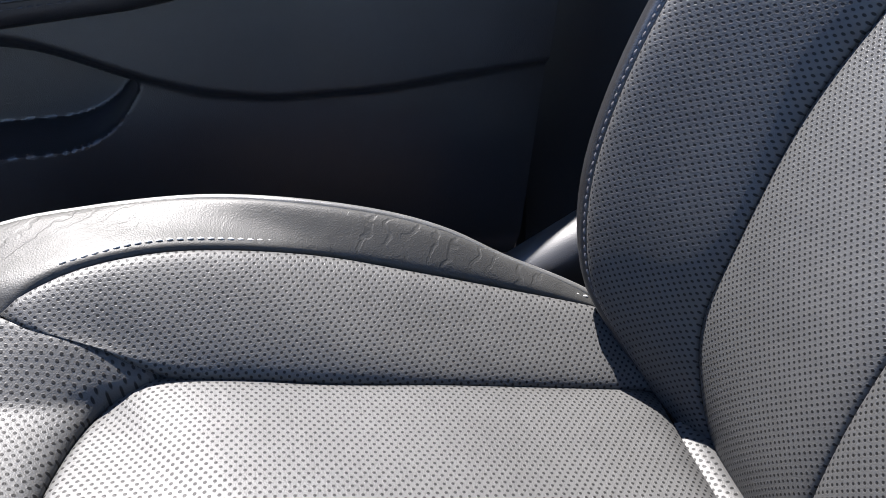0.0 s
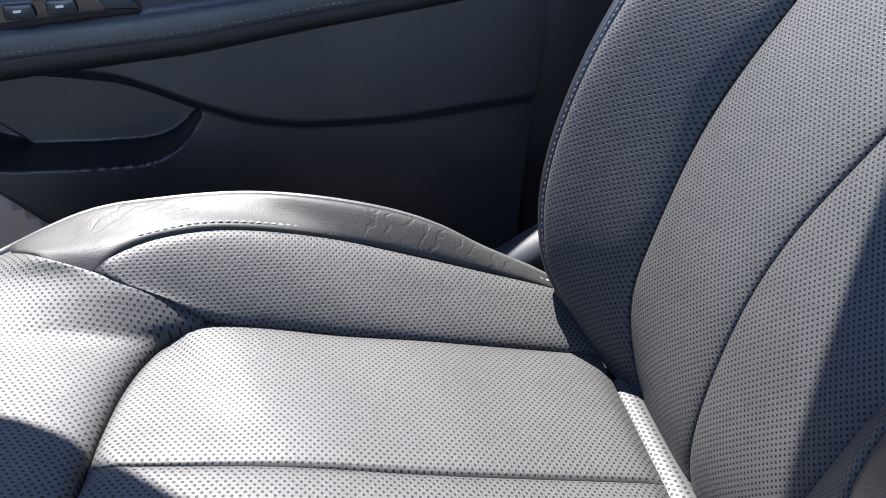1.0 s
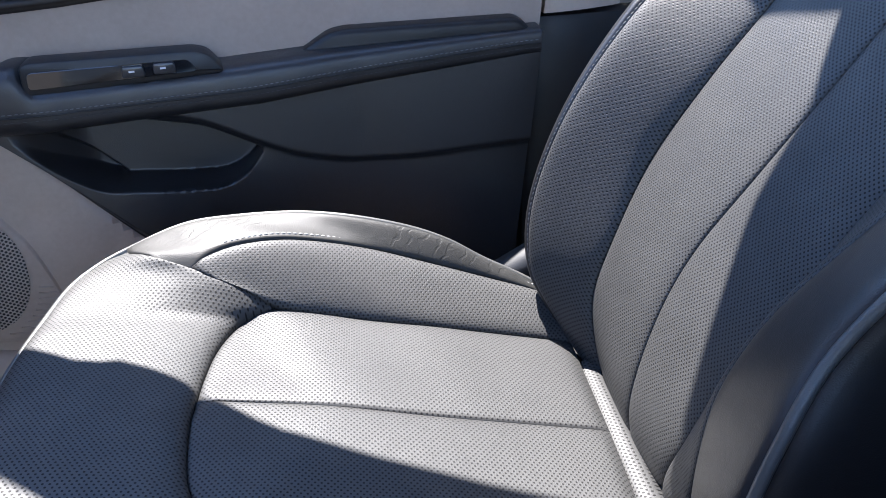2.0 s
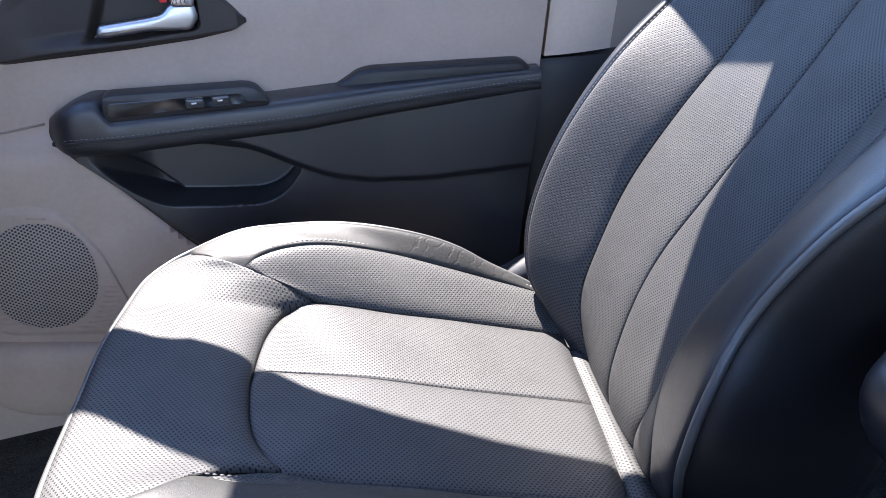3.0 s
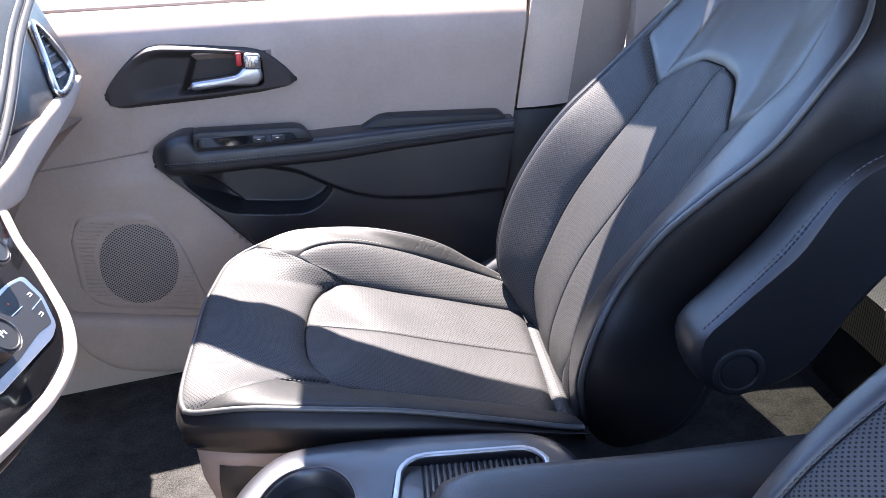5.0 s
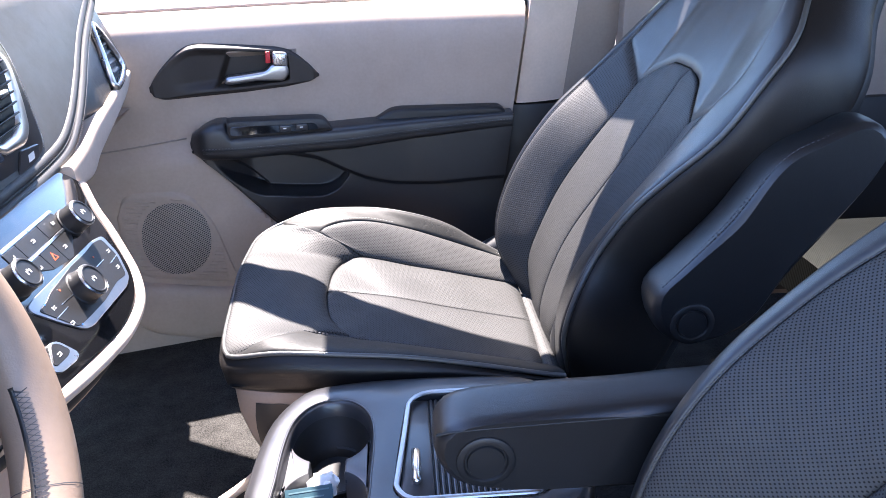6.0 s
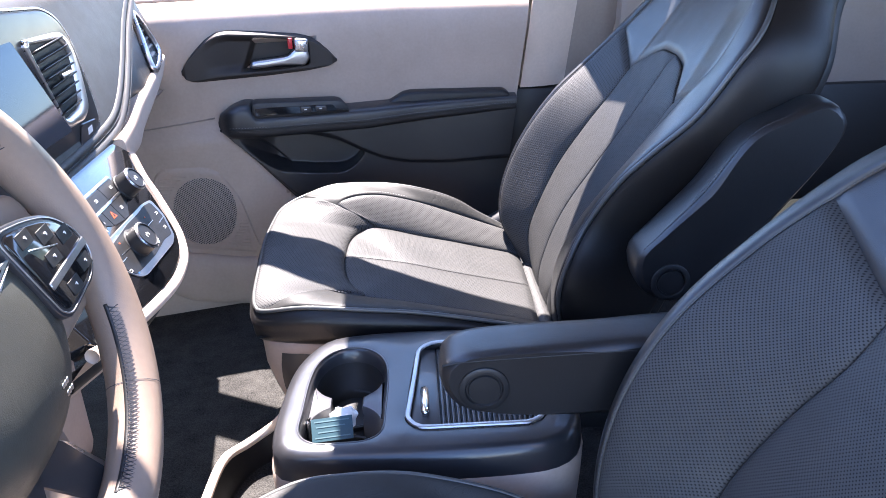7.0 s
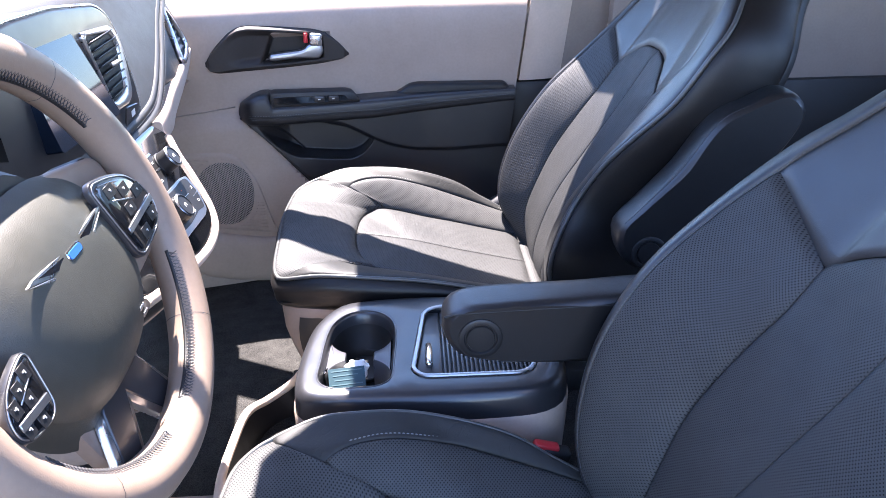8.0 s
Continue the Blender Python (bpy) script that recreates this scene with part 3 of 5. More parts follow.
# Speaker grille in the lower front of the door.
gx, gz = -0.430, 0.273
GG = []
for i in range(15):
    r = i / 14
    row = []
    for k in range(49):
        a = 2 * math.pi * k / 48
        c, s = math.cos(a), math.sin(a)
        x = gx + 0.063 * r * math.copysign(abs(c) ** 0.9, c) + 0.010 * r * s
        z = gz + 0.078 * r * math.copysign(abs(s) ** 0.9, s) - 0.2 * (x - gx)
        row.append((x, door_face(x, z) - 0.0065 - 0.003 * (1 - r * r), z))
    GG.append(row)
GG = np.array(GG)
sp = mesh_of("speaker_grille", GG.reshape(-1, 3), grid_faces(15, 49), grille, [(p[0], p[2]) for p in GG.reshape(-1, 3)])
part("speaker_grille", sp, door, "beige perforated speaker grille")
# A raised panel with fine ribs round the grille.
sur_hi = table([(-0.532, 0.32), (-0.526, 0.352), (-0.515, 0.372), (-0.500, 0.379), (-0.425, 0.373), (-0.405, 0.367), (-0.388, 0.354), (-0.356, 0.296), (-0.338, 0.215), (-0.326, 0.165)])
sur_lo = table([(-0.532, 0.25), (-0.526, 0.228), (-0.510, 0.205), (-0.484, 0.191), (-0.42, 0.176), (-0.333, 0.158), (-0.326, 0.160)])
part("speaker_surround", face_sheet(np.linspace(-0.532, -0.326, 60), lambda x: eased(sur_lo, x, 0.008), lambda x: eased(sur_hi, x, 0.008), lambda x, z, w: 0.020 + 0.005 * smooth01(min(w, 1 - w) / 0.05) * smooth01((x + 0.534) / 0.008), beige, "speaker_surround", 40, 0.006), door, "raised beige panel round the speaker")
for i in range(25):
    z0 = 0.186 + i * 0.0078
    u = max(0.0, 1 - ((z0 - gz) / 0.084) ** 2) ** 0.5
    gap = 0.070 * u
    for a, b in ((-0.520, gx - gap), (gx + gap, -0.345 - 0.30 * max(0.0, z0 - 0.25))):
        line = [(x, z0 - 0.2 * (x - gx)) for x in np.linspace(a, b, 6)]
        line = [(x, z) for x, z in line if eased(sur_lo, x) + 0.012 < z < eased(sur_hi, x) - 0.012]
        if b - a > 0.012 and len(line) > 2:
            part("speaker_rib", tube_mesh("speaker_rib", [(x, door_y(x) - 0.0255, z) for x, z in line], 0.0011, beige, 5), door)
# Map pocket below, and the split line ahead of the armrest.
mp_hi = table([(-0.585, 0.27), (-0.56, 0.20), (-0.50, 0.186), (-0.36, 0.150), (-0.15, 0.14), (0.1, 0.135)])
mp_lo = table([(-0.585, 0.25), (-0.565, 0.17), (-0.545, 0.116), (-0.52, 0.085), (-0.49, 0.063), (-0.42, 0.042), (-0.35, 0.030), (0.1, 0.0)])
part("map_pocket", face_sheet(np.linspace(-0.585, 0.1, 60), lambda x: eased(mp_lo, x), lambda x: eased(mp_hi, x), lambda x, z, w: 0.021 + 0.020 * math.sqrt(max(0, 1 - (2 * w - 1) ** 4)), beige, "map_pocket", 20), door, "beige map pocket at the foot of the door")
part("split_line", tube_mesh("split_line", curve([(x, door_face(x, z) - 0.001, z) for x, z in ((-0.65, 0.455), (-0.60, 0.457), (-0.55, 0.459), (-0.481, 0.463), (-0.389, 0.471))], 14), 0.0018, beige_dark, 6), door)

# The seal's sunlit line is put into its taupe colour.
part("window_seal", tube_mesh("window_seal", [(x, door_y(x) + 0.088, 0.705) for x in np.linspace(-0.60, 0.29, 30)], 0.005, beige_dark, 6), door, "rubber window seal, lightened to taupe for its sunlit line")
# Sill and kick panel below the door.
structure("sill_right", box_mesh("sill_right", (1.3, 0.16, 0.07), (-0.2, 0.83, 0.012), beige_dark, 0.02), "beige plastic door sill trim", "sill")

# Middle pillar behind the door: black below the belt line, pale beige above.
structure("pillar_middle_low", box_mesh("pillar_middle_low", (0.24, 0.06, 0.56), (0.365, 0.905, 0.21), black_soft, 0.015), "black plastic lower trim of the middle pillar", "pillar")
PG = np.array([[(door_edge(z) + 0.008 + 0.11 * s, 0.866 + 0.03 * s * s - 0.25 * max(0, z - 0.72), z) for s in np.linspace(0, 1, 8)] for z in np.linspace(0.492, 1.20, 15)])
structure("pillar_middle", shell_mesh("pillar_middle", PG, 0.05, beige_light, (0, 1, 0)), "pale beige middle pillar trim", "pillar")
PG2 = np.array([[(door_edge(z) + 0.112 + 0.10 * s, 0.893 + 0.02 * s - 0.25 * max(0, z - 0.72), z) for s in np.linspace(0, 1, 5)] for z in np.linspace(0.492, 1.20, 15)])
structure("pillar_seal", shell_mesh("pillar_seal", PG2, 0.05, beige_dark, (0, 1, 0)), "taupe trim beside the middle pillar", "pillar")
# Darker than the beige trim: the rear cabin's shade is put into the colour.
side_panel(0.50, 2.3, -0.05, 0.70, 0.90, beige_dark, "wall_right_rear", "beige plastic trim of the sliding door, darkened for the dim rear cabin")
side_panel(0.52, 2.0, 0.02, 0.478, 0.868, black_soft, "trim_right_rear", "black armrest trim of the sliding door", 0.03)
structure("window_2", box_mesh("window_2", (1.75, 0.004, 0.46), (1.40, 0.845, 0.89), privacy_glass, 0.0, turn=(14, 0, 0)), "dark tinted glass of the sliding door window", "window")
structure("door_seal", box_mesh("door_seal", (0.06, 0.01, 1.2), (0.28, 0.905, 0.40), black_deep, 0.002, 1, (0, 7.4, 0)), "black rubber door seal", "seal")


# ---- seats ----
def seat(name, cy, drop, label, dx=0.0, sink=0.0, lean=28.0, shift=0.0, flare=0.0):
    """A front seat: cushion, backrest, shields and armrest. cy: its middle; drop: how far the cushion is let down."""
    s = thing(name, (0.1, cy, 0.0), label, "car seat", "front seats")

    def W(pts, n=44):
        P = np.array(pts, dtype=float)
        P[:, 1] += cy - 0.405
        P[:, 2] -= drop
        P[:, 0] += dx
        return curve(P, n)

    # edge and seam lines of the cushion
    outer_pipe = [(-0.196, 0.600, 0.346), (-0.142, 0.622, 0.358), (-0.09, 0.631, 0.358), (-0.03, 0.635, 0.354), (0.025, 0.63, 0.346), (0.08, 0.625, 0.331), (0.12, 0.62, 0.314), (0.155, 0.612, 0.293), (0.2, 0.60, 0.270), (0.24, 0.585, 0.245)]
    front_pipe = [(-0.215, 0.193, 0.310), (-0.230, 0.208, 0.312), (-0.237, 0.25, 0.317), (-0.243, 0.35, 0.322), (-0.247, 0.43, 0.327), (-0.243, 0.505, 0.331), (-0.236, 0.556, 0.335), (-0.219, 0.584, 0.340), (-0.196, 0.600, 0.346)]
    inner_pipe = [(-0.215, 0.193, 0.310), (-0.15, 0.178, 0.321), (-0.06, 0.172, 0.316), (0.024, 0.17, 0.308), (0.115, 0.17, 0.291), (0.215, 0.175, 0.266), (0.245, 0.18, 0.258)]
    outer_stitch = [(-0.126, 0.560, 0.340), (-0.098, 0.577, 0.349), (-0.059, 0.589, 0.348), (-0.019, 0.596, 0.340), (0.038, 0.603, 0.321), (0.097, 0.600, 0.300), (0.157, 0.595, 0.278), (0.21, 0.587, 0.260), (0.238, 0.583, 0.247)]
    outer_seam = [(-0.054, 0.546, 0.295), (0.033, 0.541, 0.274), (0.094, 0.540, 0.260), (0.14, 0.540, 0.248), (0.234, 0.538, 0.225)]
    lobe_far = [(-0.054, 0.546, 0.295), (-0.085, 0.528, 0.290), (-0.100, 0.480, 0.292), (-0.104, 0.41, 0.293)]
    lobe_near = [(-0.104, 0.41, 0.293), (-0.102, 0.37, 0.293), (-0.094, 0.322, 0.291), (-0.079, 0.289, 0.289), (-0.062, 0.268, 0.287)]
    inner_seam = [(-0.062, 0.268, 0.287), (-0.017, 0.262, 0.275), (0.05, 0.262, 0.260), (0.13, 0.259, 0.240), (0.23, 0.254, 0.220)]
    middle = [(-0.104, 0.41, 0.296), (0.0, 0.408, 0.279), (0.1, 0.406, 0.254), (0.234, 0.405, 0.222)]
    inner_stitch = [(-0.126, 0.240, 0.313), (-0.09, 0.241, 0.303), (-0.003, 0.240, 0.287), (0.083, 0.240, 0.268), (0.173, 0.240, 0.248), (0.235, 0.240, 0.232)]
    near_diag = [(-0.215, 0.193, 0.310), (-0.178, 0.202, 0.326), (-0.146, 0.22, 0.324), (-0.123, 0.243, 0.313), (-0.09, 0.262, 0.298), (-0.062, 0.268, 0.287)]
    far_diag = [(-0.054, 0.546, 0.295), (-0.085, 0.551, 0.321), (-0.126, 0.560, 0.340), (-0.160, 0.571, 0.350), (-0.196, 0.600, 0.346)]
    up = (0, 0, 1)

    part("insert_panel", sheet_mesh("p", pad_grid(W(lobe_far[::-1][:-1] + outer_seam, 56), W(middle, 56), 0.005, up, ends=(0.045, 0.05)), leather_perf, flat=PLAN), s, "perforated black leather seat insert")
    part("insert_panel", sheet_mesh("p", pad_grid(W(middle, 56), W(lobe_near[:-1] + inner_seam, 56), 0.005, up, ends=(0.045, 0.05)), leather_perf, flat=PLAN), s, "perforated black leather seat insert")
    part("front_panel", sheet_mesh("p", pad_grid(W(front_pipe, 90), W(near_diag[:-1] + lobe_near[::-1][:-1] + lobe_far[::-1][:-1] + far_diag, 90), 0.015, (-0.3, 0, 1), 34, edge=3.0, ends=(0.05, 0.05), fade=0.34), leather_perf, flat=PLAN), s, "perforated black leather front of the cushion")
    part("bolster_panel", sheet_mesh("p", pad_grid(W(outer_seam), W(far_diag[:3] + outer_stitch[1:]), 0.007, (0, -0.6, 0.8), 16), leather_perf, flat=BOLSTER), s, "perforated black leather side bolster")
    part("bolster_top", sheet_mesh("p", pad_grid(W(far_diag[2:3] + outer_stitch[1:]), W(far_diag[3:4] + outer_pipe), 0.006, (0, -0.3, 1), 12, ends=(0.06, 0.0)), leather_smooth), s, "creased smooth black leather bolster top")
    part("bolster_strip", sheet_mesh("p", pad_grid(W(inner_seam), W(inner_stitch), 0.003, up, 8), leather_perf, flat=PLAN), s)
    part("bolster_top", sheet_mesh("p", pad_grid(W(near_diag[:4] + inner_stitch[1:]), W(inner_pipe), 0.007, (0, 0.2, 1), 16, ends=(0.1, 0)), leather_smooth), s, "smooth black leather bolster top")
    # a dark underlay closes the seams
    under = np.array([W([(x, 0.18, 0.29 - 0.25 * max(0, x + 0.05)), (x, 0.41, 0.274 - 0.24 * max(0, x + 0.05)), (x, 0.63, 0.29 - 0.25 * max(0, x + 0.05))], 12) for x in np.linspace(-0.225, 0.27, 14)])
    part("underlay", sheet_mesh("p", under - np.array([0, 0, 0.02]), black_deep), s)
    rim = W(inner_pipe[::-1][:-1] + front_pipe[:-1] + outer_pipe, 150)
    part("piping", tube_mesh("p", rim, 0.0035, piping_leather_lit, 8), s, "black leather piping round the cushion")
    # skirt below the piping
    cen = np.array([0.02 + dx, cy, 0])
    low = rim.copy()
    low[:, 2] = 0.252 - drop
    d = low - cen
    low[:, :2] = cen[:2] + d[:, :2] * 0.972
    part("cushion_skirt", sheet_mesh("p", skirt_grid(rim, low), leather_side), s, "black leather skirt of the cushion")
    for pts, yarn in ((outer_stitch[1:], seat_thread), (inner_stitch, thread_dark)):
        part("stitching", stitch_mesh("p", W(pts, 60) + np.array([0, 0.0045, 0.0052]), (0, 0, 1), yarn, 0.0056, 0.0036, 0.0006), s)
    # rear roll between cushion and backrest
    part("rear_roll", sheet_mesh("p", np.array([[(x + dx, y + cy - 0.405, z - drop) for x, z in curve([(0.226, 0.206), (0.233, 0.216), (0.244, 0.220), (0.256, 0.216), (0.264, 0.204), (0.268, 0.17)], 10)] for y in np.linspace(0.515, 0.245, 20)]), leather_perf, flat=((0, 1, 0), (0.7, 0, 0.7))), s)

    # seat base: plastic shield round the mechanism
    def ring(z, grow):
        pts = [(-0.226, 0.212), (-0.226, 0.595), (-0.18, 0.625), (0.17, 0.61), (0.20, 0.56), (0.20, 0.25), (0.17, 0.20), (-0.18, 0.186)]
        P = np.array(rounded(pts, 0.05, 5))
        c = np.array([0.03, 0.405])
        P = c + (P - c) * grow
        return [(x + dx, y + cy - 0.405, z - (0.38 * max(0.0, x + 0.03) if z > 0.19 - drop else 0.0)) for x, y in P]

    rings = [ring(z - drop * (z > 0.1), g) for z, g in ((0.262, 0.94), (0.258, 0.99), (0.252, 1.008), (0.24, 1.012), (0.20, 1.005), (0.16, 0.972), (0.12, 0.927), (0.075, 0.87), (0.07, 0.80))]
    G = np.array(rings)
    part("base_shield", mesh_of("p", G.reshape(-1, 3), grid_faces(len(rings), G.shape[1], False, True), beige_dark), s, "taupe plastic seat base shield")
    # Black sheet for the dark inset and the shade in its recess.
    inset = []
    for w in np.linspace(0, 1, 8):
        hi, lo = np.array(ring(0.236 - drop, 1.016)), np.array(ring(0.09 - drop * 0.3, 0.90))
        P = hi[30:39] * (1 - w) + lo[30:39] * w
        bow = np.array(ring(0.18 - drop, 1.0))[0, :2] - (hi[0, :2] + lo[0, :2]) / 2
        inset.append(P + np.array([bow[0], -abs(bow[1]), 0]) * 4 * w * (1 - w) * 1.3)
    part("shield_inset", sheet_mesh("p", np.array(inset).transpose(1, 0, 2), black_soft), s, "black inset of the shield, with its recess shade")
    for y in (-0.16, 0.16):
        part("seat_rail", box_mesh("p", (0.62, 0.045, 0.08), (0.08 + dx, cy + y, 0.04), black_deep, 0.006), s)
    back(s, cy + shift, dx, sink, lean, flare)
    return s


PLAN = ((1, 0, 0), (0, 1.0, 0))
BOLSTER = ((1, 0, 0), (0, 0.75, 0.68))


def skirt_grid(rim, low, n=12):
    G = []
    for j, w in enumerate(np.linspace(0, 1, n)):
        P = rim * (1 - w) + low * w
        out = P - P.mean(axis=0)
        out[:, 2] = 0
        out /= np.maximum(np.linalg.norm(out, axis=1, keepdims=True), 1e-6)
        G.append(P + out * (0.016 * math.sin(math.pi * w) + 0.003 * math.sin(math.pi * w * 3)) - np.array([0, 0, 0.004 * (1 - w)]))
    return np.array(G).transpose(1, 0, 2)


def back(s, cy, dx=0.0, sink=0.0, lean=28.0, flare=0.0):
    """The backrest on a leaning frame: v across, t up the back, h towards the front."""
    UPW = np.array([math.sin(radians(lean)), 0, math.cos(radians(lean))])
    FWD = np.array([-math.cos(radians(lean)), 0, math.sin(radians(lean))])
    org = np.array([0.245 + dx, cy, 0.22 - sink])
    face = ((0, 1.15, 0), tuple(1.15 * UPW))

    def B(pts, n=44):
        C = curve(pts, n)
        return org + C[:, :1] * np.array([0, 1, 0]) + C[:, 1:2] * UPW + C[:, 2:3] * FWD

    # lines of the outer (1) and the inner (-1) half
    seam = {1: [(0.085, -0.015, -0.030), (0.105, 0.020, 0.0), (0.119, 0.062, 0.024), (0.124, 0.112, 0.033), (0.137, 0.2, 0.035), (0.131, 0.287, 0.029), (0.118, 0.361, 0.022), (0.120, 0.416, 0.014)],
            -1: [(-0.060, -0.015, -0.030), (-0.070, 0.020, -0.006), (-0.082, 0.062, 0.006), (-0.086, 0.112, 0.009), (-0.094, 0.2, 0.009), (-0.102, 0.287, 0.008), (-0.114, 0.361, 0.008), (-0.126, 0.408, 0.012)]}
    mid = [(0.000, -0.015, -0.024), (0.008, 0.03, 0.004), (0.018, 0.1, 0.018), (0.021, 0.165, 0.021), (0.008, 0.245, 0.019), (-0.010, 0.352, 0.015), (-0.020, 0.43, 0.012), (-0.024, 0.475, 0.010)]
    chev = {1: [(0.120, 0.416, 0.014), (0.100, 0.434, 0.014), (0.078, 0.451, 0.012), (0.050, 0.467, 0.011), (0.030, 0.4735, 0.010), (-0.024, 0.475, 0.010)],
            -1: [(-0.126, 0.408, 0.012), (-0.109, 0.428, 0.012), (-0.091, 0.448, 0.011), (-0.075, 0.462, 0.010), (-0.058, 0.469, 0.010), (-0.024, 0.475, 0.010)]}
    head = [(0.185, 0.63, 0.002), (0.155, 0.69, -0.012), (0.11, 0.722, -0.024), (0.0, 0.735, -0.035)]
    neck = [(0.158, 0.63, 0.008), (0.130, 0.685, -0.006), (0.095, 0.708, -0.015), (0.0, 0.72, -0.025)]
    pipe = {1: [(0.14, -0.01, -0.02), (0.170, 0.020, 0.036), (0.190, 0.05, 0.070), (0.207, 0.11, 0.094), (0.216, 0.2, 0.102), (0.222, 0.3, 0.090), (0.238, 0.40, 0.052), (0.238, 0.5, 0.022), (0.216, 0.56, 0.010)] + head,
            -1: [(-0.13, -0.01, -0.04), (-0.17, 0.03, 0.0), (-0.198, 0.08, 0.040), (-0.197, 0.14, 0.055), (-0.190, 0.205, 0.057), (-0.205, 0.28, 0.055), (-0.226, 0.345, 0.044), (-0.250, 0.42, 0.028), (-0.258, 0.5, 0.022), (-0.244, 0.56, 0.012)] + [(-v, t, h) for v, t, h in head]}
    stitch = {1: [(0.12, -0.01, -0.012), (0.15, 0.020, 0.040), (0.170, 0.05, 0.076), (0.188, 0.11, 0.100), (0.197, 0.2, 0.108), (0.202, 0.3, 0.094), (0.212, 0.40, 0.058), (0.208, 0.475, 0.034), (0.200, 0.51, 0.027), (0.182, 0.56, 0.018)] + neck,
              -1: [(-0.10, -0.01, -0.03), (-0.122, 0.03, 0.002), (-0.128, 0.08, 0.030), (-0.117, 0.125, 0.038), (-0.118, 0.184, 0.039), (-0.139, 0.259, 0.037), (-0.164, 0.338, 0.034), (-0.185, 0.440, 0.025), (-0.203, 0.490, 0.020), (-0.196, 0.56, 0.018)] + [(-v, t, h) for v, t, h in neck]}
    for line in (pipe[1], stitch[1]):
        line[:] = [(v + flare * k, t, h + 0.9 * flare * k) for v, t, h in line for k in (math.sin(math.pi * min(1.0, max(0.0, t) / 0.62)),)]
    nrm = FWD
    for sign in (1, -1):
        sm, ch, pp, sc = seam[sign], chev[sign], pipe[sign], stitch[sign]
        # insert half, with the chevron top folded into its outer edge
        edge = sm[:-1] + ch[:-1]
        part("back_insert", sheet_mesh("p", pad_grid(B(edge + [(-0.024 + 0.003 * sign, 0.475, 0.010)], 64), B(mid, 64), 0.006, nrm, 20, ends=(0.04, 0.025)), leather_perf, flat=face), s, "perforated black leather backrest insert")
        part("back_bolster", sheet_mesh("p", pad_grid(B(sm, 56), B(sc[:8], 56), 0.007, nrm, 20, ends=(0.02, 0.03)), leather_perf, flat=((0, 1.3, 0), tuple(1.15 * UPW))), s, "perforated black leather backrest bolster")
        part("bolster_edge", sheet_mesh("p", pad_grid(B(sc, 90), B(pp, 90), 0.008, nrm, 12), leather_gloss), s, "smooth black leather backrest edge")
        # upper panel half: from the chevron and the shoulder seam up to the top
        a, z = np.array(ch[0]), np.array(sc[7])
        low = curve([(v, t + 0.002, h) for v, t, h in ch[::-1]] + [tuple(a + (z - a) * k) for k in (0.33, 0.66)] + [tuple(z)], 40)
        side = curve(sc[7:12], 30)
        grid = []
        for i in range(40):
            q = i / 39
            top = np.array([side[-1][0] * q, 0.716 + (side[-1][1] - 0.716) * q**2, -0.018 + (side[-1][2] + 0.018) * q])
            col = []
            for j in range(30):
                r = j / 29
                p = low[i] * (1 - r) + top * r
                p = p + q**4 * (side[j] - (low[-1] * (1 - r) + side[-1] * r))
                p[2] += 0.004 * math.sqrt(1 - (1 - min(1, r / 0.05)) ** 2) * math.sqrt(1 - (1 - min(1, (1 - q) / 0.08)) ** 2) * (1 - r) ** 0.3
                col.append(tuple(p))
            grid.append(col)
        grid = np.array(grid)
        G = org + grid[:, :, :1] * np.array([0, 1, 0]) + grid[:, :, 1:2] * UPW + grid[:, :, 2:3] * FWD
        part("upper_panel", sheet_mesh("p", G, leather_gloss, flat=face), s, "smooth black leather upper backrest")
        P = B(pp, 110)
        part("piping", tube_mesh("p", P, 0.0040, piping_leather_lit, 8), s, "black leather piping of the backrest")
        part("stitching", stitch_mesh("p", B(sc[:-1], 120) + 0.002 * FWD, tuple(FWD), thread_dark), s)
        # side panel from the piping back to the rear shell
        q = B(pp, 80) - 0.003 * FWD
        r = B([(v * 0.97, t, -0.12 + 0.03 * (t / 0.75)) for v, t, h in pp], 80)
        part("side_panel", sheet_mesh("p", pad_grid(q, r, 0.018, (0, sign, 0), 16, edge=2.0), leather_side), s, "black leather backrest side")
    L, R = (B([(v * 0.97, t, -0.12 + 0.03 * (t / 0.75)) for v, t, h in pipe[k]], 60) for k in (1, -1))
    part("back_shell", sheet_mesh("p", pad_grid(L, R, 0.03, -FWD, 20), black_soft), s, "black rear shell of the backrest")
    # dark underlay behind the seams
    A = B([(0.14, -0.02, -0.05), (0.17, 0.2, 0.0), (0.18, 0.45, -0.005), (0.12, 0.70, -0.04)], 30)
    C = B([(-0.12, -0.02, -0.05), (-0.13, 0.2, -0.01), (-0.18, 0.45, -0.005), (-0.12, 0.70, -0.04)], 30)
    part("underlay", sheet_mesh("p", pad_grid(A, C, 0.002, nrm, 12), black_deep), s)


passenger = seat("passenger_seat", 0.405, 0.0, "black perforated leather front passenger seat, part sunlit")
driver = seat("driver_seat", -0.405, 0.06, "black perforated leather driver seat with armrest lowered", 0.021, 0.056, 25.4, -0.02, 0.030)


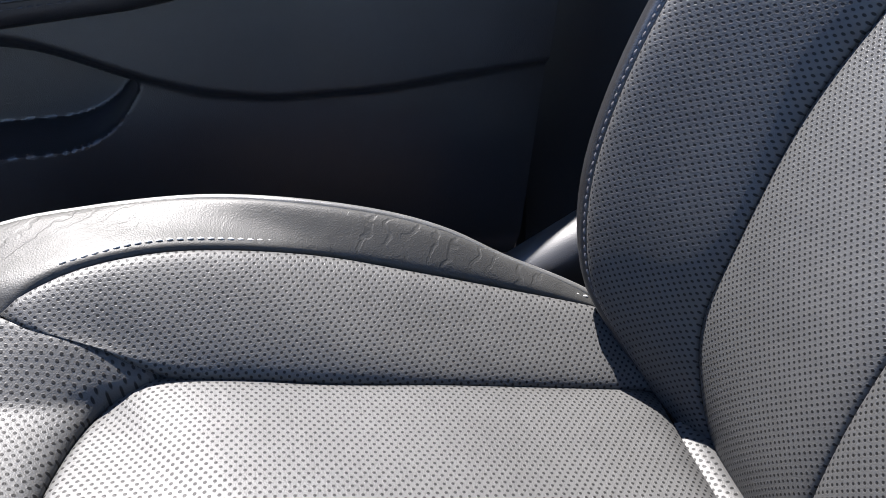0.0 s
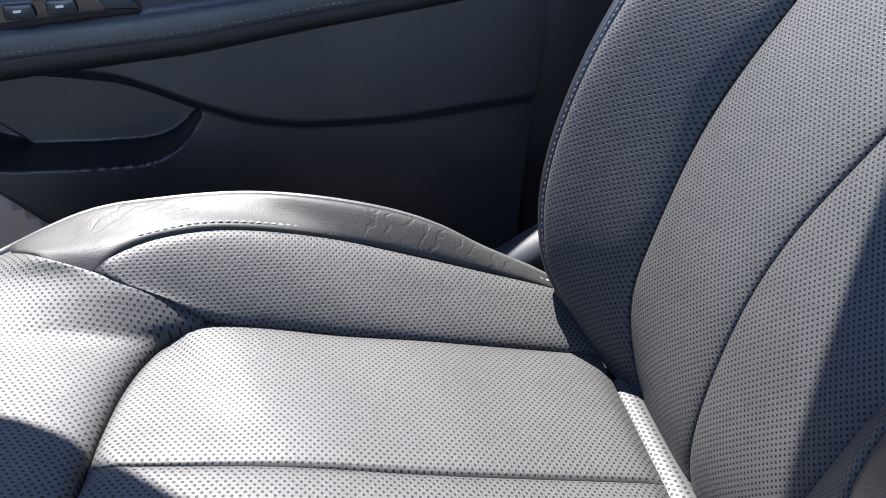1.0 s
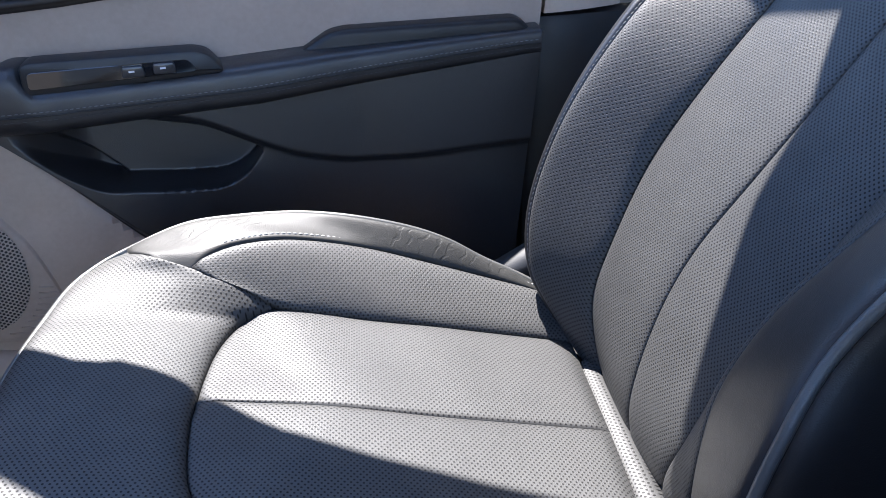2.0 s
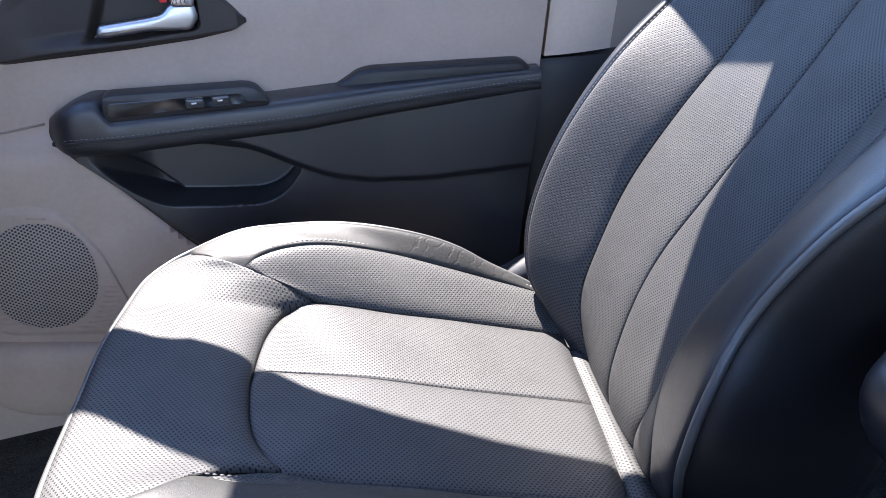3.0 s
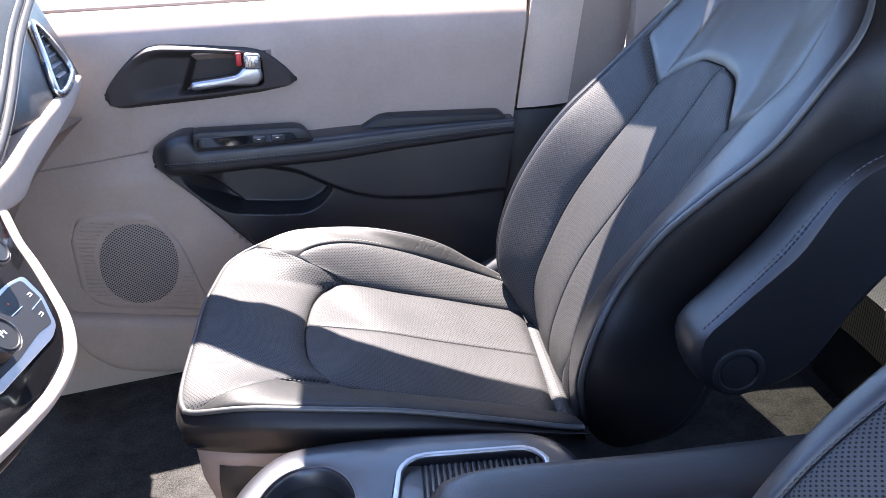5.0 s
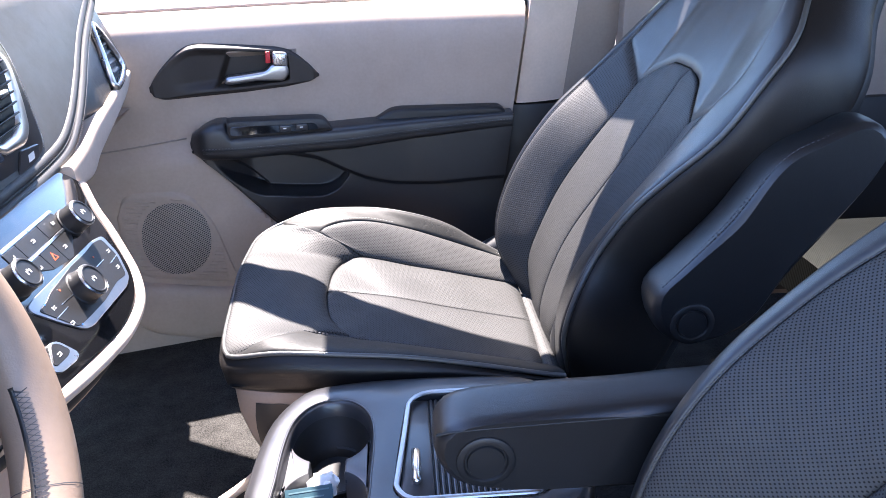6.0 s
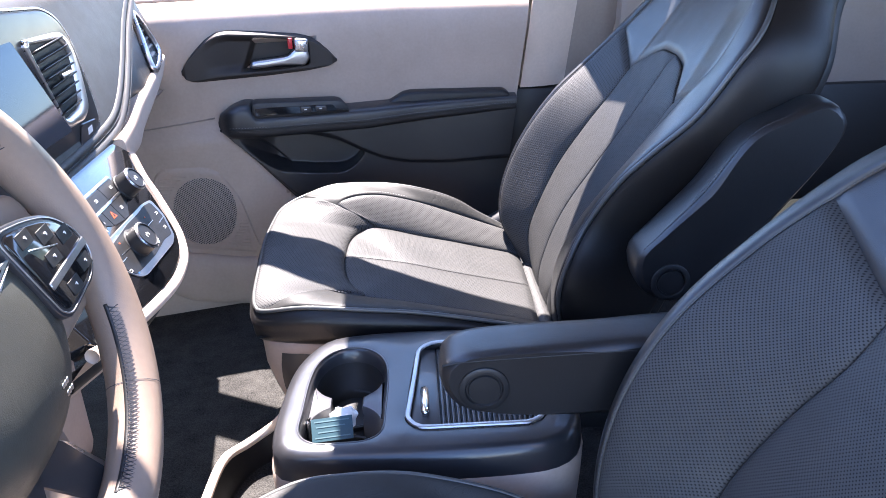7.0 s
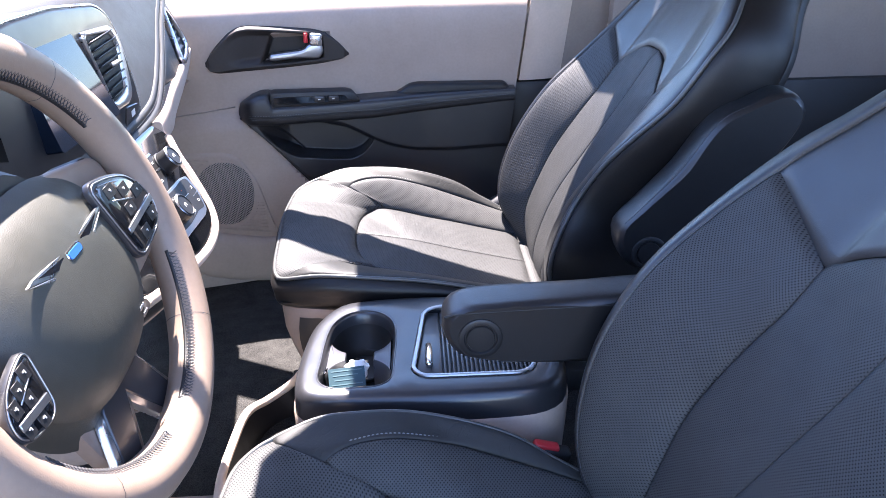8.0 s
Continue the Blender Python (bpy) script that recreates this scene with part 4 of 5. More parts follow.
# ---- armrests of the seats ----
def armrest(s, outline, y0, y1, disc, name_label):
    """An upholstered bar from a side outline (x, z): rounded across its width."""
    P = curve(outline, 64, closed=True)
    c = P.mean(axis=0)
    rows = []
    for y, g in ((y0, 0.80), (y0 + 0.004, 0.90), (y0 + 0.012, 0.97), (y0 + 0.022, 1.0), (y1 - 0.022, 1.0), (y1 - 0.012, 0.97), (y1 - 0.004, 0.90), (y1, 0.80)):
        d = P - c
        L = np.linalg.norm(d, axis=1, keepdims=True)
        q = c + d * (1 - (1 - g) * 0.03 / np.maximum(L, 0.02))
        if g < 0.85:
            q = c + d * (1 - 0.010 / np.maximum(L, 0.02))
        rows.append([(x, y, z) for x, z in q])
    G = np.array(rows)
    k = G.shape[1]
    f = grid_faces(len(rows), k, False, True) + [tuple(range(k))[::-1], tuple((len(rows) - 1) * k + i for i in range(k))]
    me = mesh_of("armrest", G.reshape(-1, 3), f, leather_gloss)
    me.set_sharp_from_angle(angle=radians(50))
    a = part("armrest", me, s, name_label)
    x, z = disc
    m = Matrix.Translation((x, y0, z)) @ Matrix.Rotation(radians(90), 4, "X")
    part("pivot_cap", lathe_mesh("p", [(0.028, -0.006), (0.028, 0.0025), (0.0265, 0.0035), (0.0215, 0.0035), (0.020, 0.001), (0.0185, 0.001), (0.0175, 0.0032), (0.001, 0.0036)], m, black_soft), a, "round black pivot cap")
    if name_label.endswith("down"):
        part("seam", tube_mesh("p", curve([(0.047, y0 + 0.006, 0.417), (0.065, y0 + 0.0015, 0.423), (0.12, y0 + 0.001, 0.4255), (0.28, y0 + 0.001, 0.429), (0.42, y0 + 0.001, 0.429)], 30), 0.0016, black_deep, 6), a)
    rim = np.array([(px, y0 + 0.0115, pz) for px, pz in (c + (P - c) * 0.985)])
    for dy in () if name_label.endswith("down") else (-0.0015, 0.0035):
        row = rim.copy()
        row[:, 1] += dy
        part("stitching", stitch_mesh("p", row, (0, -1, 0), thread_dark, 0.006, 0.0042, 0.0007, 0.0012), a)
    return a


armrest(passenger, [(0.331, 0.421), (0.334, 0.385), (0.352, 0.362), (0.388, 0.352), (0.45, 0.376), (0.495, 0.444), (0.55, 0.52), (0.585, 0.575), (0.594, 0.61), (0.565, 0.635), (0.515, 0.618), (0.468, 0.592), (0.414, 0.516), (0.36, 0.455)], 0.085, 0.150, (0.379, 0.386), "black stitched leather armrest folded up")
armrest(driver, [(0.043, 0.400), (0.048, 0.417), (0.066, 0.429), (0.109, 0.434), (0.205, 0.438), (0.30, 0.442), (0.40, 0.440), (0.43, 0.40), (0.40, 0.35), (0.28, 0.342), (0.15, 0.346), (0.10, 0.352), (0.066, 0.362), (0.049, 0.381)], -0.155, -0.090, (0.092, 0.389), "black stitched leather armrest folded down")


# ---- centre console ----
console = thing("center_console", (0.03, 0.0, 0.0), "beige floor console with black top, cup holder and roll-top tray", "console")
TOP = 0.291
c_out = [(-0.163, -0.095), (-0.135, -0.130), (-0.02, -0.138), (0.12, -0.138), (0.19, -0.126), (0.222, -0.085), (0.226, 0.0), (0.222, 0.085), (0.19, 0.135), (0.12, 0.150), (0.0, 0.155), (-0.09, 0.145), (-0.125, 0.125), (-0.152, 0.073), (-0.163, 0.0)]


def console_ring(grow, z, n=72):
    P = curve(c_out, n, closed=True)
    c = np.array([0.03, 0.005])
    d = P - c
    L = np.linalg.norm(d, axis=1, keepdims=True)
    P = c + d * (1 + grow / L)
    return np.c_[P, np.full(n, z)]


def hole_ring(pts, z, grow=0.0, n=72):
    P = curve(rounded(pts, 0.035, 5) if len(pts) == 4 else pts, n, closed=True)
    c = P.mean(axis=0)
    d = P - c
    P = c + d * (1 + grow / np.linalg.norm(d, axis=1, keepdims=True))
    return np.c_[P, np.full(n, z)]


CUP = [(-0.110, -0.110), (-0.078, -0.112), (-0.046, -0.109), (-0.028, -0.090), (-0.025, -0.040), (-0.023, 0.030), (-0.030, 0.068), (-0.048, 0.092), (-0.073, 0.100), (-0.098, 0.092), (-0.117, 0.066), (-0.125, 0.028), (-0.128, -0.040), (-0.129, -0.088)]
TRAY = [(-0.001, -0.094), (0.180, -0.094), (0.182, 0.110), (0.022, 0.110)]


def console_top():
    """The black lid: a domed plate with two openings, joined from rings."""
    bm = bmesh.new()

    def loop(ring):
        vs = [bm.verts.new(p) for p in ring]
        es = [bm.edges.new((vs[i], vs[(i + 1) % len(vs)])) for i in range(len(vs))]
        return vs, es

    outer, e0 = loop(console_ring(-0.016, TOP))
    cup, e1 = loop(hole_ring(CUP, TOP + 0.002, 0.004))
    tray, e2 = loop(hole_ring(TRAY, TOP, 0.002, 64))
    bmesh.ops.triangle_fill(bm, use_beauty=True, use_dissolve=False, edges=e0 + e1 + e2)

    def wall(prev, ring):
        vs = [bm.verts.new(p) for p in ring]
        k = len(vs)
        for i in range(k):
            bm.faces.new((prev[i], prev[(i + 1) % k], vs[(i + 1) % k], vs[i]))
        return vs

    p = outer
    for g, z in ((-0.009, TOP - 0.002), (-0.004, TOP - 0.007), (-0.001, TOP - 0.014), (0.0, TOP - 0.030), (0.0, TOP - 0.042)):
        p = wall(p, console_ring(g, z))
    p = cup
    for g, z in ((0.0, TOP + 0.0005), (-0.003, TOP - 0.004), (-0.005, TOP - 0.02)):
        p = wall(p, hole_ring(CUP, z, g))
    p = tray
    for g, z in ((0.0, TOP - 0.003), (0.0, TOP - 0.02)):
        p = wall(p, hole_ring(TRAY, z, g, 64))
    bmesh.ops.recalc_face_normals(bm, faces=bm.faces)
    return bm_mesh(bm, "top_cover", black_console)


part("top_cover", console_top(), console, "satin black console top")
rings = [console_ring(g, z) for g, z in ((0.0005, TOP - 0.040), (0.003, TOP - 0.045), (0.002, TOP - 0.08), (-0.004, 0.12), (-0.010, 0.0))]
part("console_body", mesh_of("p", np.array(rings).reshape(-1, 3), grid_faces(5, 72, False, True), beige), console, "beige plastic console body")
# cup holder: a silver-grey well with two round black cups
W1 = [hole_ring(CUP, TOP - 0.019, -0.005), hole_ring(CUP, TOP - 0.060, -0.009), hole_ring(CUP, TOP - 0.068, -0.024)]
n = 72
cc = np.array([[-0.076, -0.009, TOP - 0.070]])
well = mesh_of("p", np.vstack([*W1, cc]), grid_faces(3, n, False, True) + [(2 * n + i, 2 * n + (i + 1) % n, 3 * n) for i in range(n)], black_deep)
holder = part("cup_holder", well, console, "black cup holder insert")
for y in (-0.062, 0.044):
    m = Matrix.Translation((-0.076, y, TOP - 0.066))
    part("cup_ring", lathe_mesh("p", [(0.0465, -0.002), (0.0465, 0.003), (0.044, 0.0045), (0.0415, 0.003), (0.0405, -0.01), (0.0385, -0.048), (0.001, -0.05)], m, black_deep, 36), holder)
saddle_mat = plain("grey_saddle", (0.07, 0.069, 0.074), 0.3, amount=0.0)
for sgn in (-1, 1):
    arc = [(-0.076 + 0.0465 * sgn * math.cos(radians(a)), 0.044 + 0.0465 * math.sin(radians(a))) for a in range(-64, -4, 6)]
    arc2 = [(-0.076 + 0.0465 * sgn * math.cos(radians(a)), -0.062 + 0.0465 * math.sin(radians(a))) for a in range(4, 65, 6)]
    wall_x = -0.076 + sgn * 0.050
    part("cup_saddle", prism_mesh("p", [(wall_x, 0.034), *arc[::-1], *arc2[::-1], (wall_x, -0.052)], Matrix.Translation((0, 0, TOP - 0.068)), 0.055, saddle_mat, 0.004, 2), holder, "grey saddle between the cups")
part("holder_rim", tube_mesh("p", hole_ring(CUP, TOP + 0.001, 0.002), 0.0018, black_console, 6, closed=True), holder, "black rim")
# roll-top tray
part("tray_frame", joined("p", [tube_mesh("t", hole_ring(TRAY, TOP + 0.0015, -0.003, 64), 0.0036, satin_grey, 8, closed=True, flat=0.7)], satin_grey), console, "satin silver tray frame")
tray = part("tray_lid", box_mesh("p", (0.178, 0.198, 0.004), (0.094, 0.002, TOP - 0.010), black_deep, 0.001), console, "black ribbed roll-top lid")
for i in range(21):
    x = 0.050 + i * 0.0064
    part("slat", bm_mesh(box_bm((0.0042, 0.192, 0.005), 0.0018, 2), "p", black_console, pose(x, 0.002, TOP - 0.006)), tray)
part("latch_plate", box_mesh("p", (0.040, 0.192, 0.005), (0.026, 0.002, TOP - 0.007), black_console, 0.0015), tray)
part("latch", box_mesh("p", (0.011, 0.058, 0.012), (0.027, -0.036, TOP + 0.000), chrome, 0.005, 3), tray, "chrome latch")
# front tray hoop ahead of the console
hoop = curve([(-0.160, 0.08, 0.225), (-0.195, 0.14, 0.150), (-0.225, 0.18, 0.10), (-0.262, 0.16, 0.085), (-0.288, 0.11, 0.095), (-0.298, 0.03, 0.09), (-0.298, -0.06, 0.09), (-0.28, -0.11, 0.09), (-0.2, -0.13, 0.09)], 50)
part("bin_rim", tube_mesh("p", hoop, 0.0075, beige_light, 10, flat=1.0), console, "pale beige rim of the floor bin")
low = hoop.copy()
low[:, 2] = 0.0
low[:, 0] += 0.02
part("bin_floor", box_mesh("p", (0.62, 0.30, 0.03), (-0.50, -0.20, 0.05), beige, 0.01, 2), console, "beige plastic floor trim")
part("bin_wall", sheet_mesh("p", np.stack([hoop, low], axis=1), black_soft), console)

# card and crumpled paper in the cup holder
card = thing("paper_card", (-0.09, -0.10, TOP - 0.05), "blue and white printed card standing in the cup holder", "card")
part("card_sheet", box_mesh("p", (0.052, 0.0012, 0.030), (-0.091, -0.068, TOP - 0.012), card_blue, 0.0003, 1, (-52, -3, 4)), card)
cm = pose(-0.091, -0.068, TOP - 0.012, -52, -3, 4)
for i in range(4):
    part("print_bar", bm_mesh(box_bm((0.044 - 0.008 * (i % 3), 0.0004, 0.0016), 0.0, 1), "p", card_print, cm @ Matrix.Translation((-0.002 * (i % 3), -0.0009, 0.0105 - 0.0068 * i))), card)
wad = thing("crumpled_tissue", (-0.080, -0.036, TOP - 0.06), "crumpled white wrapper in the cup holder", "wrapper")
bm = bmesh.new()
bmesh.ops.create_icosphere(bm, subdivisions=3, radius=0.017)
for v in bm.verts:
    v.co *= 1 + 0.35 * noise.noise(v.co * 120) + 0.2 * noise.noise(v.co * 260)
part("wrapper", bm_mesh(bm, "p", paper, pose(-0.080, -0.036, TOP - 0.022)), wad)

# ---- dashboard ----
dash = thing("dashboard", (-0.5, 0.2, 0.4), "dashboard with grey leather pad, screen and control stack", "dashboard")
# upper pad: a sloping face above a stitched welt, then forward to the windscreen
EDGE = [(-0.76, 0.590), (-0.2, 0.588), (0.0, 0.588), (0.097, 0.590), (0.16, 0.592), (0.22, 0.596), (0.26, 0.602), (0.30, 0.614), (0.345, 0.632), (0.407, 0.661), (0.478, 0.697), (0.53, 0.720), (0.57, 0.736), (0.61, 0.752)]


def pad_x(z):
    return -0.405 - 0.42 * (z - 0.60)


def end_x(y, z):
    return -0.437 - 0.168 * (y - 0.539) - 0.35 * (z - 0.619) - 0.05 * max(0.0, min(1.0, (0.44 - y) / 0.14))


E2 = curve(EDGE, 110)
E0 = np.array([(pad_x(z), y, z) for y, z in E2])
pad_rows = []
for x, y, z in E0:
    top = max(0.770, z + 0.012)
    pad_rows.append(np.vstack([curve([(x - 0.004, y, z), (pad_x(z + 0.005) + 0.004, y, z + 0.005), (pad_x((z + top) / 2) + 0.006, y, (z + top) / 2), (pad_x(top), y, top)], 20), curve([(pad_x(top), y, top), (pad_x(top) - 0.03, y, top + 0.016), (-0.60, y, 0.802), (-0.75, y, 0.775), (-0.95, y, 0.70)], 16)[1:]]))
part("dash_pad", sheet_mesh("p", np.array(pad_rows), dash_leather), dash, "grey leather upper dash pad with double stitching")
along = np.gradient(E0[:, 1:], axis=0)
along /= np.linalg.norm(along, axis=1, keepdims=True)
across_welt = np.stack([-0.42 * along[:, 0], -along[:, 1], along[:, 0]], axis=1)
for k, r in ((0.0066, 0.0068), (-0.0070, 0.0072)):
    part("welt", tube_mesh("p", E0 + across_welt * k + np.array([0.001, 0, 0]), r, dash_leather, 10), dash, "stitched grey leather welt")
    for d in (0.0035, -0.0035):
        part("stitching", stitch_mesh("p", E0 + across_welt * (k + d) + np.array([0.0068, 0, 0]), (0.95, 0, 0.3), thread_dark, 0.0050, 0.0034, 0.0004), dash)
part("welt_groove", tube_mesh("p", E0 + np.array([0.001, 0, 0]), 0.003, black_deep, 6), dash)
# outer end with its vent, below the welt
rows = []
for y in np.linspace(0.285, 0.735, 26):
    zt = float(np.interp(y, E2[:, 0], E2[:, 1])) if y < 0.60 else 0.748
    low = [(end_x(y, 0.600) - 0.006, y, 0.600), (end_x(y, 0.606), y, 0.606), (end_x(y, (0.606 + zt) / 2) + 0.002, y, (0.606 + zt) / 2), (end_x(y, zt) - 0.002, y, zt)]
    rows.append(np.vstack([curve(low, 14), curve([(end_x(y, zt) - 0.002, y, zt), (end_x(y, zt) - 0.03, y, zt + 0.008), (-0.62, y, 0.775), (-0.8, y, 0.75)], 8)[1:]]))
part("dash_end", sheet_mesh("p", np.array(rows), dash_shaded), dash, "grey leather outer end of the dash, darkened as in shade")
# lower dash: beige band from the side vent down to the centre stack
def by_y(pts, ys):
    """A line resampled at given places across the car."""
    P = curve(pts, 200)[::-1]
    return np.stack([np.interp(ys, P[:, 1], P[:, i]) for i in range(3)], axis=1)


band_y = np.linspace(0.715, 0.203, 60)
band_hi = by_y([(-0.462, 0.720, 0.616), (-0.452, 0.66, 0.615), (-0.426, 0.50, 0.611), (-0.407, 0.368, 0.602), (-0.395, 0.282, 0.592), (-0.386, 0.207, 0.588), (-0.374, 0.13, 0.592)], band_y)
band_lo = by_y([(-0.468, 0.720, 0.594), (-0.448, 0.617, 0.582), (-0.430, 0.51, 0.572), (-0.410, 0.37, 0.556), (-0.398, 0.30, 0.545), (-0.386, 0.21, 0.556), (-0.370, 0.13, 0.572)], band_y)
part("dash_band", shell_mesh("p", pad_grid(band_hi, band_lo, 0.008, (1, 0, 0), 12), 0.03, beige_light, (-1, 0, -0.2)), dash, "pale beige lower dash band")
glove = np.array([curve([(-0.47, y, 0.545), (-0.55, y, 0.47), (-0.61, y, 0.38), (-0.68, y, 0.26), (-0.80, y, 0.15)], 14) for y in np.linspace(0.12, 0.72, 12)])
part("glove_box", shell_mesh("p", glove, 0.03, beige, (-1, 0, 0)), dash, "beige glove box lid")
drv = np.array([curve([(-0.405, y, 0.59), (-0.40, y, 0.54), (-0.43, y, 0.44), (-0.50, y, 0.34), (-0.60, y, 0.25), (-0.72, y, 0.18)], 14) for y in np.linspace(-0.76, -0.14, 12)])
part("knee_panel", shell_mesh("p", drv, 0.03, beige, (-1, 0, 0)), dash, "beige knee panel under the wheel")

# screen surround with the middle vent: a gloss panel in front of the pad
sx = -0.409


def face_frame(d=0.0):
    """A plane on the dash face: local x is across the car, local y up the face, z out of it."""
    yv = Vector((-0.10, 0, 1)).normalized()
    xv = Vector((0, 1, 0))
    zv = xv.cross(yv)
    m = Matrix((xv, yv, zv)).transposed().to_4x4()
    m.translation = Vector((sx, 0, 0.60)) + zv * d
    return m


def uv(pts):
    return [(y, (z - 0.60) / math.cos(math.atan(0.10))) for y, z in pts]


surround = [(-0.26, 0.60), (-0.10, 0.592), (0.08, 0.592), (0.179, 0.597), (0.208, 0.615), (0.205, 0.66), (0.195, 0.725), (0.175, 0.755), (0.14, 0.772), (0.0, 0.785), (-0.12, 0.785), (-0.22, 0.77), (-0.25, 0.75)]
part("screen_surround", prism_mesh("p", rounded(uv(surround), 0.02), face_frame(-0.06), 0.066, black_console, 0.006, 3), dash, "satin black screen surround")
part("chrome_line", tube_mesh("p", [face_frame(0.0) @ Vector((*q, 0.002)) for q in curve(rounded(uv(surround), 0.02), 120, closed=True)], 0.003, silver, 6, closed=True), dash, "satin silver line round the screen")
screen_mat = plain("screen_glass", (0.008, 0.012, 0.020), 0.05, amount=0.0, spec=0.5)
# Blue tint puts the sky's colour into what the screen mirrors.
screen_mat.node_tree.nodes["Principled BSDF"].inputs["Specular Tint"].default_value = (0.16, 0.42, 1.0, 1)
so = rounded(uv([(-0.125, 0.636), (0.070, 0.634), (0.064, 0.652), (0.036, 0.750), (-0.12, 0.755)]), 0.006)
# The face leans out at its foot to mirror more sky.
lift = [0.026 - 0.021 * (q[1] - 0.034) / 0.121 for q in so]
sv = [face_frame(0.0) @ Vector((*q, 0.0)) for q in so] + [face_frame(0.0) @ Vector((*q, d)) for q, d in zip(so, lift)]
k = len(so)
sm = mesh_of("p", sv, [tuple(range(k, 2 * k))] + [(i, (i + 1) % k, (i + 1) % k + k, i + k) for i in range(k)], screen_mat, smooth=False)
part("screen", sm, dash, "dark glossy touch screen, reflection tinted sky blue")


silver_light = plain("pale_satin_silver", (0.78, 0.78, 0.79), 0.34, metal=1.0, amount=0.0)


def vent(parent, outline, inner, slats, name, frame_d, label):
    v = part(name, prism_mesh("p", rounded(uv(outline), 0.012), face_frame(frame_d), 0.004, black_deep, 0.001, 1), parent, label)
    loop = curve(rounded(uv(outline), 0.014), 90, closed=True)
    c = np.mean(loop, axis=0)
    hole = curve(rounded(uv(inner), 0.012), 90, closed=True)
    near = [int(np.argmin(np.linalg.norm(loop - p, axis=1))) for p in hole]
    hole = np.roll(hole, near[0], axis=0)
    rows = [(loop, -0.004), (loop, 0.003), (loop * 0.78 + hole * 0.22, 0.0075), (loop * 0.35 + hole * 0.65, 0.0075), (hole, 0.005), (hole, -0.003)]
    ring = np.array([[face_frame(frame_d) @ Vector((*q, d)) for q in pts] for pts, d in rows])
    part("vent_frame", mesh_of("p", ring.reshape(-1, 3), grid_faces(len(rows), 90, False, True), silver_light), v, "satin silver vent frame")
    ys = [p[0] for p in hole]
    zs = [p[1] for p in hole]
    lo, hi = min(zs), max(zs)
    for i in range(slats):
        z = lo + (hi - lo) * (i + 0.7) / (slats + 0.4)
        row = [p[0] for p in hole if abs(p[1] - z) < (hi - lo) / 14]
        a, b = min(row), max(row)
        m = face_frame(frame_d) @ Matrix.Translation(((a + b) / 2, z, 0.006)) @ Matrix.Rotation(radians(-28), 4, "X") @ Matrix.Rotation(radians(3), 4, "Z")
        part("slat", bm_mesh(box_bm(((b - a) * 0.97, 0.0022, 0.012), 0.0008, 1), "p", black_soft, m), v)
    z = lo + (hi - lo) * 0.52
    m = face_frame(frame_d) @ Matrix.Translation(((min(ys) + max(ys)) / 2 + 0.01, z, 0.013))
    part("vent_tab", bm_mesh(box_bm((0.028, 0.006, 0.006), 0.002, 2), "p", silver, m), v, "silver vent tab")
    return v


vent(dash, [(0.054, 0.746), (0.161, 0.741), (0.180, 0.716), (0.180, 0.671), (0.174, 0.640), (0.157, 0.629), (0.097, 0.630)], [(0.060, 0.740), (0.151, 0.732), (0.163, 0.712), (0.158, 0.680), (0.150, 0.657), (0.134, 0.647), (0.092, 0.643)], 8, "middle_vent", 0.005, "black slatted middle air vent")
part("button_pad", prism_mesh("p", rounded(uv([(0.118, 0.602), (0.175, 0.606), (0.188, 0.622), (0.140, 0.626)]), 0.006), face_frame(0.005), 0.003, black_console, 0.001, 1), dash)
part("symbol", prism_mesh("p", uv([(0.150, 0.609), (0.165, 0.610), (0.168, 0.618), (0.153, 0.617)]), face_frame(0.008), 0.0006, white_print, 0.0, 1), dash)
# outer vent
ov = [(end_x(y, z) + 0.007, y, z) for y, z in ((0.588, 0.668), (0.622, 0.708), (0.668, 0.668), (0.676, 0.626), (0.556, 0.616))]
OV = curve(ov, 60, closed=True)
side = part("side_vent", mesh_of("p", np.vstack([OV + np.array([-0.003, 0, 0]), OV.mean(axis=0)[None] - np.array([[0.012, 0, 0]])]), [(i, (i + 1) % 60, 60) for i in range(60)], black_deep), dash, "black slatted outer air vent")
part("vent_frame", tube_mesh("p", OV, 0.006, silver, 8, closed=True), side, "satin silver vent frame")
for i in range(5):
    z = 0.632 + 0.014 * i
    part("slat", bm_mesh(box_bm((0.008, 0.066 - 0.012 * abs(i - 1), 0.0022), 0.0008, 1), "p", black_console, pose(end_x(0.625, z) + 0.004, 0.625 + 0.002 * i, z, 0, 24, 9.5)), side)

# control stack
SN = Vector((1, 0, 0.717)).normalized()


def stack_frame(d=0.0):
    xv = Vector((0, 1, 0))
    yv = SN.cross(xv)
    m = Matrix((xv, yv, SN)).transposed().to_4x4()
    m.translation = Vector((-0.3876, 0, 0.588)) + SN * d
    return m


SLEN = math.hypot(1, 0.717)


def st(y, z):
    """Across, and up the stack's slope."""
    return (y, (z - 0.588) * SLEN)


